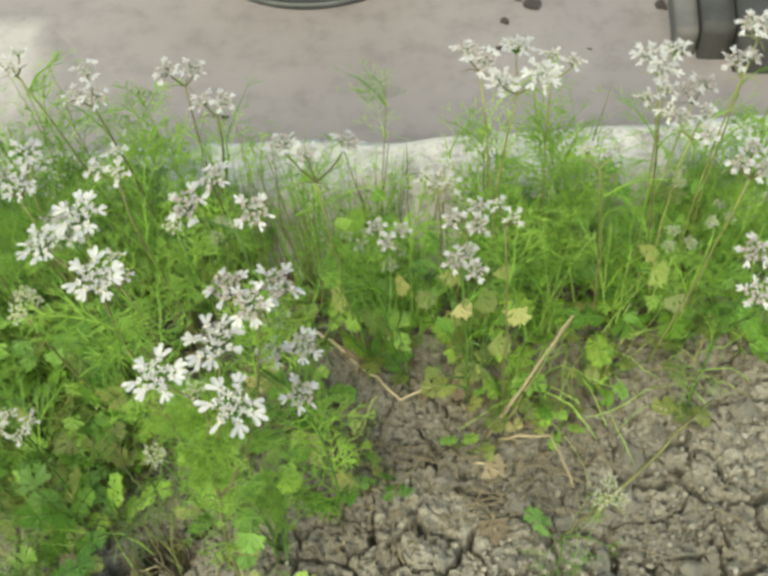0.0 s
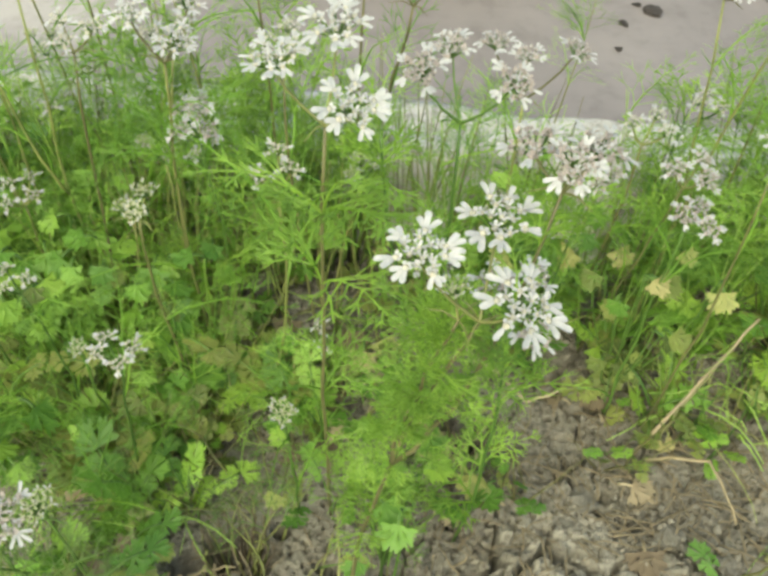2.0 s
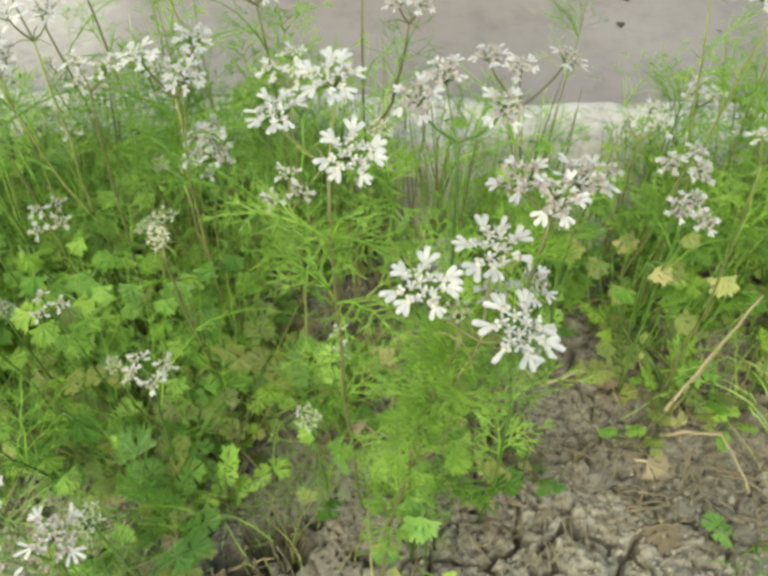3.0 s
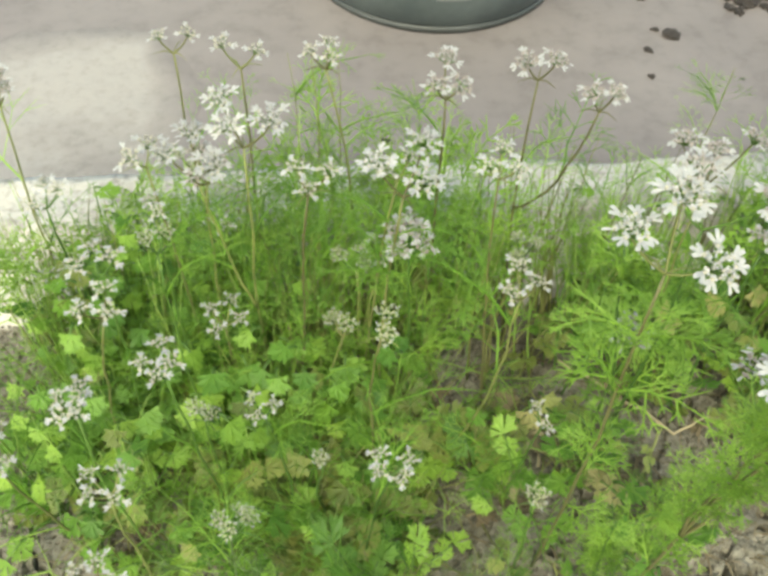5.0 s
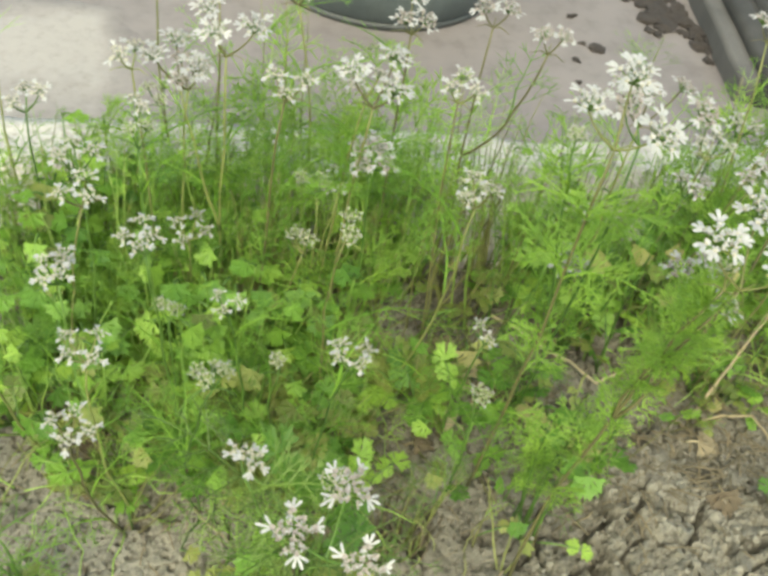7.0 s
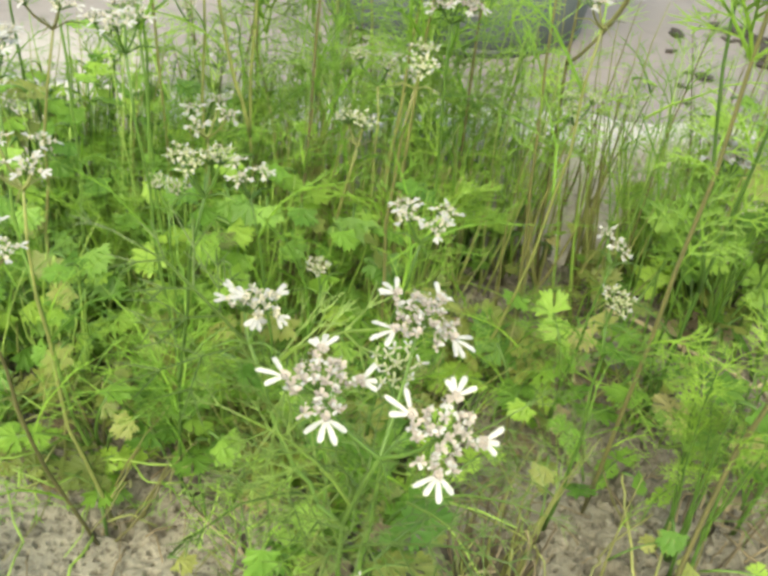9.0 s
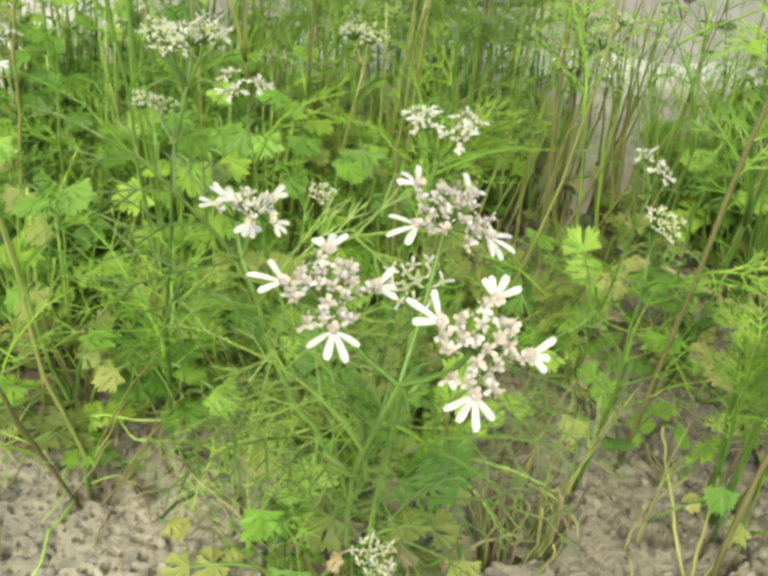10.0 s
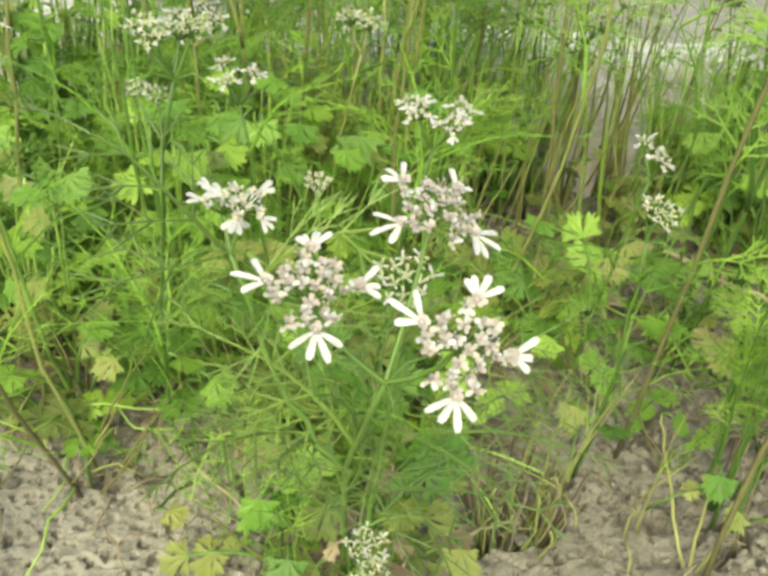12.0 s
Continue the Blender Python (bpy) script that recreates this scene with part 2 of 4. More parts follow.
def umbellet_mesh(seed, style):
    """A flat cluster about 18 mm across: small florets inside, larger showy petals round the rim. slots: petal, floret, stem, bud."""
    rng, bag = random.Random(seed), Bag()
    if style == "bud":
        for k in range(15):
            a, d = k * 2.4, 0.008 * math.sqrt(k / 15)
            top = Vector((d * math.cos(a), d * math.sin(a), 0.005 + rng.uniform(-0.0005, 0.0018)))
            tube(bag, [(0, 0, -0.001), top], [0.0003, 0.0004], 3, 2, False)
            bead(bag, top, rng.uniform(0.0005, 0.0008), 3)
            for j in range(4):
                petal(bag, top, a + j * 1.57 + rng.uniform(-0.4, 0.4), rng.uniform(0.1, 0.9), rng.uniform(0.0016, 0.003), 0.0008, 0 if k > 6 and j < 2 else 1 if rng.random() < 0.4 else 3)
        return bag.mesh("umbellet", PETAL, FLORET, STEM, BUD)
    if style == "near":
        for k in range(22):
            a, d = k * 2.4 + rng.uniform(-0.25, 0.25), 0.0078 * math.sqrt((k + 0.3) / 22)
            top = Vector((d * math.cos(a), d * math.sin(a), 0.0062 + rng.uniform(-0.001, 0.0012) - d * 0.15))
            tube(bag, [(0, 0, 0), top], [0.0002, 0.00026], 3, 2, False)
            r = rng.uniform(0.00075, 0.00098)
            bead(bag, top - Vector((0, 0, 0.0006)), 0.7 * r, 3 if rng.random() < 0.3 else 1)
            for j in range(6):
                petal(bag, top + Vector((0, 0, -0.3 * r)), a + j * 1.05 + rng.uniform(-0.4, 0.4), rng.uniform(0.1, 1.2), rng.uniform(1.5, 2.3) * r, rng.uniform(0.9, 1.3) * r, 0 if rng.random() < 0.22 else 1)
            for j in range(3):
                s = a + rng.uniform(0, 6.28)
                tip = top + Vector((0.0015 * math.cos(s), 0.0015 * math.sin(s), rng.uniform(0.001, 0.0024)))
                tube(bag, [top, top.lerp(tip, 0.6) + Vector((0, 0, 0.0004)), tip], [0.0001, 0.00009, 0.00007], 3, 1, False)
                bead(bag, tip, 0.0002, 1 if j else 0)
        for k in range(4):
            a = 2 * math.pi * (k + rng.uniform(-0.25, 0.25)) / 4
            d = rng.uniform(0.0078, 0.0094)
            top = Vector((d * math.cos(a), d * math.sin(a), 0.0042 + rng.uniform(-0.001, 0.0008)))
            tube(bag, [(0, 0, 0), top], [0.0002, 0.00026], 3, 2, False)
            bead(bag, top, 0.0008, 1)
            big = rng.uniform(0.005, 0.0068)
            for j in (-0.66, -0.05, 0.58) if rng.random() < 0.5 else (-0.9, -0.35, 0.3, 0.85) if rng.random() < 0.5 else (-0.36, 0.34):
                petal(bag, top, a + j + rng.uniform(-0.12, 0.12), rng.uniform(-0.35, 0.3), big * rng.uniform(0.7, 1.08), rng.uniform(0.0012, 0.0015), 0)
            for j in (1.6, -1.6, 2.6, -2.6, 0.8, -0.8):
                petal(bag, top, a + j + rng.uniform(-0.2, 0.2), rng.uniform(0.4, 1.0), rng.uniform(0.0014, 0.0021), 0.0011, 1)
        return bag.mesh("umbellet", PETAL, PINK, STEM, BUD)
    rim = {"full": 7, "open": 5, "sparse": 4}[style]
    inner = {"full": 10, "open": 15, "sparse": 8}[style]
    wide = 0.0062 if style == "open" else 0.005
    for k in range(inner):
        a, d = k * 2.4 + rng.uniform(-0.2, 0.2), wide * math.sqrt((k + 0.4) / inner)
        top = Vector((d * math.cos(a), d * math.sin(a), 0.0058 + rng.uniform(-0.0009, 0.0011) - d * 0.12))
        tube(bag, [(0, 0, 0), top], [0.00022, 0.0003], 3, 2, False)
        bead(bag, top, rng.uniform(0.0006, 0.0008), 1)
        for j in range(5):
            petal(bag, top + Vector((0, 0, 0.0002)), a + j * 1.256 + rng.uniform(-0.3, 0.3), rng.uniform(0.0, 1.1), rng.uniform(0.0014, 0.0022), rng.uniform(0.0006, 0.0009), 0 if style == "full" or rng.random() < 0.4 else 1)
        for j in range(3):
            s = a + rng.uniform(0, 6.28)
            tip = top + Vector((0.0012 * math.cos(s), 0.0012 * math.sin(s), rng.uniform(0.001, 0.0018)))
            tube(bag, [top, tip], [0.0001, 0.00008], 3, 0, False)
            bag.add([tip + Vector(o) * 0.00022 for o in ((1, 0, 0), (-0.5, 0.87, 0), (-0.5, -0.87, 0), (0, 0, 1.2))], [(0, 1, 3), (1, 2, 3), (2, 0, 3), (0, 2, 1)], 1)
    for k in range(rim):
        a = 2 * math.pi * (k + rng.uniform(-0.28, 0.28)) / rim
        d = rng.uniform(0.0052, 0.0064)
        top = Vector((d * math.cos(a), d * math.sin(a), 0.005 + rng.uniform(-0.001, 0.0006)))
        tube(bag, [(0, 0, 0), top], [0.00022, 0.0003], 3, 2, False)
        bead(bag, top, 0.0009, 1)
        big = rng.uniform(0.0042, 0.0054)
        for j, s in ((-1, 0.9), (0, 1.0), (1, 0.9)):
            if s == 1.0 or rng.random() < 0.85:
                petal(bag, top, a + j * rng.uniform(0.5, 0.7), rng.uniform(-0.2, 0.25), big * s * rng.uniform(0.85, 1.05), big * 0.32, 0)
        for j in (2.0, -2.0, 3.1):
            petal(bag, top, a + j, 0.5, 0.0017, 0.0011, 1 if style != "full" else 0)
    return bag.mesh("umbellet", PETAL, PINK if style == "open" else FLORET, STEM, BUD)


UMBELLETS = {s: [umbellet_mesh(10 * i + len(s), s) for i in range(4)] for s in ("full", "open", "sparse", "bud", "near")}


def leaflet(bag, q, size, rng, slot=0, full=False):
    """A blade cut into three to five wedges with rounded teeth at their tips; q places its base, the blade points along +y."""
    wedges = ((-1.25, 0.7), (-0.62, 0.9), (0.0, 1.0), (0.62, 0.9), (1.25, 0.7)) if full or rng.random() < 0.6 else ((-0.8, 0.85), (0.0, 1.0), (0.8, 0.85))
    open_by = 0.37 if full else 0.31 if len(wedges) == 5 else 0.44
    for turn, long in wedges:
        turn += rng.uniform(-0.1, 0.1)
        l = size * long * rng.uniform(0.88, 1.1)
        cup = rng.uniform(-0.3, 0.5)
        lift = rng.uniform(-0.12, 0.06)
        v = [Vector((-0.045 * l, 0, 0)), Vector((0.045 * l, 0, 0)), Vector((0, l * 0.58, (lift * 0.5 - 0.05) * l)), Vector((-0.11 * l, 0.42 * l, 0.02 * l)), Vector((0.11 * l, 0.42 * l, 0.02 * l))]
        n = 9
        for i in range(n):
            a = open_by * (-1 + 2 * i / (n - 1))
            deep = (0.84, 1.0, 0.98, 0.8, 1.04, 0.8, 0.98, 1.0, 0.84)[i]
            r = l * deep * (1 - 0.14 * abs(a)) * rng.uniform(0.95, 1.04)
            v.append(Vector((r * math.sin(a), r * math.cos(a), cup * r * a * a + rng.uniform(-0.03, 0.03) * l + lift * r)))
        f = [(0, 1, 2), (0, 2, 3), (1, 4, 2), (3, 2, 5), (2, 4, 4 + n)] + [(2, 6 + i, 5 + i) for i in range(n - 1)]
        z = Matrix.Rotation(-turn, 4, "Z")
        bag.add([q @ (z @ p) for p in v], f, slot)


def broad_leaf_mesh(seed, mat, reach=0.0):
    """A lower leaf: a stalk with three to five toothed leaflets."""
    rng, bag = random.Random(seed), Bag()
    reach = reach or rng.uniform(0.024, 0.036)
    pts = bend((0, 0, 0), (0, reach, reach * 0.35), (0, 0, reach * 0.15), rng, 4)
    tube(bag, pts, [0.0009, 0.0008, 0.0007, 0.0006, 0.0005], 4, 1)
    tip = Matrix.Translation(pts[-1])
    leaflet(bag, tip @ Matrix.Rotation(-0.25, 4, "X"), rng.uniform(0.0095, 0.0125), rng, 0, reach < 0.01)
    for s in (-1, 1) if reach > 0.01 else ():
        leaflet(bag, Matrix.Translation(pts[-2]) @ Matrix.Rotation(s * rng.uniform(0.9, 1.3), 4, "Z") @ Matrix.Rotation(rng.uniform(-0.4, 0.1), 4, "X"), rng.uniform(0.0075, 0.0105), rng)
        if rng.random() < 0.6:
            leaflet(bag, Matrix.Translation(pts[-3]) @ Matrix.Rotation(s * rng.uniform(1.0, 1.5), 4, "Z"), rng.uniform(0.006, 0.0085), rng)
    return bag.mesh("leaf", mat, STRAW if mat in (DEAD, STRAW) else STEM)


def thread(bag, a, b, w, depth, rng):
    """A flat narrow segment that forks into finer ones."""
    a, b = Vector(a), Vector(b)
    d = b - a
    side = d.cross(Vector((0, 0, 1))).normalized() * w
    up = Vector((0, 0, w * 0.7))
    bag.add([a - side, a + side, a + up, b - side * 0.7, b + side * 0.7, b + up * 0.7], [(0, 1, 4, 3), (1, 2, 5, 4), (2, 0, 3, 5)])
    if depth == 0:
        tip = b + d * 0.4
        bag.add([b - side * 0.7, b + side * 0.7, b + up * 0.7, tip], [(0, 1, 3), (1, 2, 3), (2, 0, 3)])
        return
    for s in ((-1, 0, 1) if rng.random() < 0.6 else (-1, 1) if rng.random() < 0.5 else (0, rng.choice((-1, 1)))):
        turn = Matrix.Rotation(s * rng.uniform(0.4, 0.75), 3, "Z") @ Matrix.Rotation(rng.uniform(-0.35, 0.35), 3, "X")
        thread(bag, b, b + turn @ d * rng.uniform(0.6, 0.9), w * 0.88, depth - 1, rng)


def frond_mesh(seed, mat, reach, wide=0.00029):
    """An upper leaf cut into fine threads."""
    rng, bag = random.Random(seed), Bag()
    pts = bend((0, 0, 0), (0, reach, reach * 0.3), (0, 0, reach * 0.12), rng, 5, reach * 0.02)
    tube(bag, pts, [0.0007, 0.0006, 0.0005, 0.00042, 0.00036, 0.0003], 4, 0)
    for i in range(1, 5):
        for s in (-1, 1):
            long = reach * rng.uniform(0.2, 0.3) * (1.15 - 0.12 * i)
            turn = s * rng.uniform(0.7, 1.1)
            d = Vector((-math.sin(turn), math.cos(turn), rng.uniform(-0.1, 0.3))) * long
            thread(bag, pts[i], pts[i] + d, wide, 2 if i < 3 else 1, rng)
    d = pts[-1] - pts[-2]
    thread(bag, pts[-1], pts[-1] + d * 0.8, wide, 2, rng)
    return bag.mesh("leaf", mat, smooth=False)


DRY = [broad_leaf_mesh(60 + s, DEAD if s else STRAW, 0.006) for s in range(3)]
BROAD = [broad_leaf_mesh(s, LEAF) for s in range(6)]
DULL = [broad_leaf_mesh(80 + s, OLIVE_LEAF) for s in range(4)]
FANS = {"green": [broad_leaf_mesh(90 + s, LEAF, 0.006) for s in range(3)], "olive": [broad_leaf_mesh(94 + s, OLIVE_LEAF, 0.006) for s in range(2)]}
YELLOWED = [broad_leaf_mesh(20 + s, YELLOW) for s in range(3)] + [broad_leaf_mesh(30 + s, YELLOW, 0.006) for s in range(2)]
FRONDS = [frond_mesh(s, FROND, 0.04 + 0.006 * (s % 4)) for s in range(7)]
SHADE_FRONDS = [frond_mesh(60 + s, SHADE_FROND, 0.038 + 0.005 * (s % 4), 0.00036) for s in range(6)]
LONG_FRONDS = [frond_mesh(70 + s, SHADE_FROND, 0.042, 0.00028) for s in range(3)]
FANS["yellow"], FANS["brown"] = YELLOWED[3:], DRY
FULL_FRONDS = [frond_mesh(40 + s, FRESH_FROND, 0.03 + 0.005 * (s % 3), 0.00055) for s in range(5)]


def turned(at, yaw, pitch=0.0, roll=0.0, size=1.0):
    return Matrix.Translation(at) @ Matrix.Rotation(yaw, 4, "Z") @ Matrix.Rotation(pitch, 4, "X") @ Matrix.Rotation(roll, 4, "Y") @ Matrix.Scale(size, 4)


def umbel(parent, places, style, size, rng, face=0.0, mat=None):
    """A flower head: thin rays from one point, an umbellet at each place (in the world, the middle of its flowers)."""
    mid = sum((Vector(p) for p in places), Vector()) / len(places)
    wide = max((Vector(p) - mid).length for p in places)
    drop = max(0.008, 1.25 * wide) + 0.004 * size
    node = mid - Vector((rng.uniform(-0.15, 0.15) * drop, rng.uniform(-0.15, 0.15) * drop, drop))
    bag, ends = Bag(), []
    for p in places:
        end = Vector(p) - node - Vector((0, 0, 0.005 * size))
        ends.append(end)
        tube(bag, bend((0, 0, 0), end, Vector((end.x, end.y, 0)) * 0.12, rng, 3), [0.0005, 0.00042, 0.00038, 0.00034], 4, 0, False)
    start = rng.uniform(0, 6.28)
    for k in range(3):
        a = start + 2.1 * k
        tube(bag, [(0, 0, 0), (0.004 * math.cos(a), 0.004 * math.sin(a), 0.002), (0.009 * math.cos(a), 0.009 * math.sin(a), 0.001)], [0.0003, 0.0003, 0.0001], 3, 0, False)
    head = part("umbel", bag.mesh("umbel", mat or STEM), parent, Matrix.Translation(node - Vector(parent.location)))
    for end in ends:
        out = Vector((end.x, end.y, 0))
        out = out / max(out.length, 0.004) * 0.2
        q = Matrix.Translation(end) @ Matrix.Rotation(-out.y + face + rng.uniform(0.05, 0.4), 4, "X") @ Matrix.Rotation(out.x + rng.uniform(-0.2, 0.2), 4, "Y") @ Matrix.Rotation(rng.uniform(0, 6.28), 4, "Z") @ Matrix.Scale(size * rng.uniform(0.93, 1.07), 4)
        part("umbellet", rng.choice(UMBELLETS[style]), head, q)
    return node


def spray(x, y, z, spread, count, rng):
    """Places of the umbellets of a head of that spread."""
    a0 = rng.uniform(0, 6.28)
    out = []
    for k in range(count):
        a, r = a0 + 2 * math.pi * (k + rng.uniform(-0.2, 0.2)) / count, spread * rng.uniform(0.35, 0.55)
        if count > 4 and k == 0:
            r *= 0.2
        out.append((x + r * math.cos(a), y + r * math.sin(a), z + rng.uniform(-0.15, 0.15) * spread))
    return out


LABELS = {"full": "coriander plant with white flower heads and feathery green leaves",
          "near": "coriander plant with pinkish florets and a few long white rim petals",
          "open": "coriander plant with half-open pinkish-white flower heads on thin stems",
          "sparse": "slender coriander plant with sparse white flowers on thin stems",
          "bud": "young coriander plant with cream-green buds and feathery leaves",
          "tall": "tall bare coriander stem with feathery green leaves near the top",
          "": "low coriander plant with toothed green leaves growing in dry soil"}


def plant(base, heads, seed, broad=5, fronds=4, stalky=False, yellow=0, tall=0.0, stems=0, low=0.25, big=0.75, face=0.0, tips=(), lush=False, bow=None):
    """One coriander plant. heads: (style, size, places) of each flower head, in the world. stems: further bare stems."""
    rng = random.Random(seed)
    root = new("coriander_plant")
    bx, by = base
    root.location = (bx, by, soil_height(bx, by))
    o = root.location.copy()
    tagged(root, LABELS[heads[0][0] if heads else "tall" if tall > 0.09 else ""], "coriander", "coriander plants in the bed", "")
    bag, lines = Bag(), []
    for k, (style, size, places) in enumerate(heads):
        node = umbel(root, places, style, size, rng, face, STALK if int(stalky) == 1 else STEM)
        if k == 0 or (node - o).xy.length < 0.02:
            a, r0 = Vector((rng.uniform(-0.002, 0.002), rng.uniform(-0.002, 0.002), -0.004)), 0.0005 + 0.00045 * size
        else:
            a, r0 = lines[0][rng.choice((3, 4, 5))], 0.0008
        sag = Vector((rng.uniform(-0.006, 0.006), rng.uniform(-0.006, 0.006), 0 if k == 0 else -0.008))
        pts = bend(a, node - o, Vector(bow) if bow and k == 0 else sag, rng, 8, 0.0009)
        tube(bag, pts, [r0 * (1 - 0.055 * i) for i in range(9)], 5)
        lines.append(pts)
    for k in range(stems + (1 if tall > 0 else 0)):
        top = max(tall, 0.05) * rng.uniform(0.75, 1.1)
        a = Vector((rng.uniform(-0.012, 0.012), rng.uniform(-0.01, 0.01), -0.004)) if k else Vector((0, 0, -0.004))
        pts = bend(a, a + Vector((rng.uniform(-0.025, 0.025), rng.uniform(-0.02, 0.02), top)), (rng.uniform(-0.004, 0.004), 0, 0), rng, 8, 0.006 * top)
        tube(bag, pts, [(0.00075 if top > 0.07 else 0.0006) * (1 - 0.1 * i) for i in range(9)], 5)
        lines.append(pts)
    for x, y, z, shade, size in tips:
        tip = Vector((x, y, z)) - o
        pts = bend((0, 0, -0.003), tip, (tip.x * 0.2, tip.y * 0.2, 0.004), rng, 8, 0.0005)
        tube(bag, pts, [0.0006 * (1 - 0.05 * i) for i in range(9)], 5)
        part("leaf", rng.choice(FANS[shade]), root, turned(tip, rng.uniform(1.8, 4.5), rng.uniform(-0.7, 0.2), rng.uniform(-0.4, 0.4), size), {"yellow": "yellowing leaf", "olive": "olive-brown leaf", "brown": "withered brown leaf", "green": ""}[shade])
    if bag.v:
        part("stem", bag.mesh("stem", {0: STEM, 1: STALK, 2: OLIVE, 3: STEM_PALE}[int(stalky)]), root)
    for k in range(broad):
        a = rng.uniform(0, 6.28)
        me = rng.choice(YELLOWED if k < yellow else DULL if rng.random() < (0.6 if bare(bx, by) or (bx > 0 and by < 0.32) or (bx < -0.14 and by < 0.26) or (bx > -0.06 and by < 0.27) else 0.16) else BROAD)
        p = rng.choice([q for q in rng.choice(lines)[:4] if q.z < 0.05] or [Vector()]) if lines and k % 2 else Vector((0, 0, rng.uniform(0.0, 0.015)))
        part("leaf", me, root, turned(p, a, rng.uniform(0.0, 1.0), rng.uniform(-0.3, 0.3), big * rng.uniform(0.75, 1.25)),
             "yellowing leaf" if k < yellow else "")
    for k in range(fronds):
        if lines:
            p = rng.choice(lines)[max(1, min(7, int(round(8 * rng.uniform(low, 0.95)))))]
        else:
            p = (0, 0, rng.uniform(0, 0.02))
        part("leaf", rng.choice({0: FRONDS, 1: FULL_FRONDS, 2: SHADE_FRONDS}[int(lush)]), root, turned(p, rng.uniform(0, 6.28), rng.uniform(0.0, 1.0), rng.uniform(-0.4, 0.4), big * rng.uniform(0.65, 1.1)))
    return root


# ---- the ground, the kerb and the path ----
def thin_spot(x, y):
    """Where the growth opens and the kerb shows."""
    return y > 0.295 and (-0.108 < x - 0.35 * (y - 0.4) < -0.066 or (y > 0.315 and -0.018 < x < 0.034))


def bare(x, y):
    """The hollow in the bed where the stems stand bare and brown."""
    return y < 0.345 and -0.26 < x < -0.1


def soil_height(x, y):
    h = 0.006 * noise.noise((x * 9, y * 9, 0.3)) + 0.004 * noise.noise((x * 27, y * 27, 1.3))
    return h


def axis_steps(lo, hi, step, far):
    near = list(np.arange(lo, hi + step / 2, step))
    out, s, d = [], step, step
    while d < far:
        s *= 1.45
        d += s
        out.append(d)
    return [lo - d for d in reversed(out)] + near + [hi + d for d in out]


# hollows washed out beside the stems: x, y, radius, depth
HOLES = ((-0.166, 0.182, 0.011, 0.018), (-0.131, 0.203, 0.0045, 0.014), (-0.05, 0.262, 0.007, 0.01), (-0.268, 0.204, 0.0055, 0.01), (-0.068, 0.282, 0.009, 0.01), (0.012, 0.232, 0.006, 0.009),
         (-0.111, 0.189, 0.006, 0.013), (-0.104, 0.186, 0.005, 0.01), (-0.097, 0.22, 0.0045, 0.012), (-0.078, 0.225, 0.0045, 0.011), (-0.111, 0.236, 0.004, 0.01), (-0.06, 0.264, 0.005, 0.014),
         (-0.041, 0.265, 0.005, 0.013), (-0.255, 0.207, 0.005, 0.01), (-0.147, 0.19, 0.016, 0.024), (-0.242, 0.222, 0.007, 0.01), (-0.048, 0.257, 0.007, 0.016), (-0.061, 0.28, 0.006, 0.014))


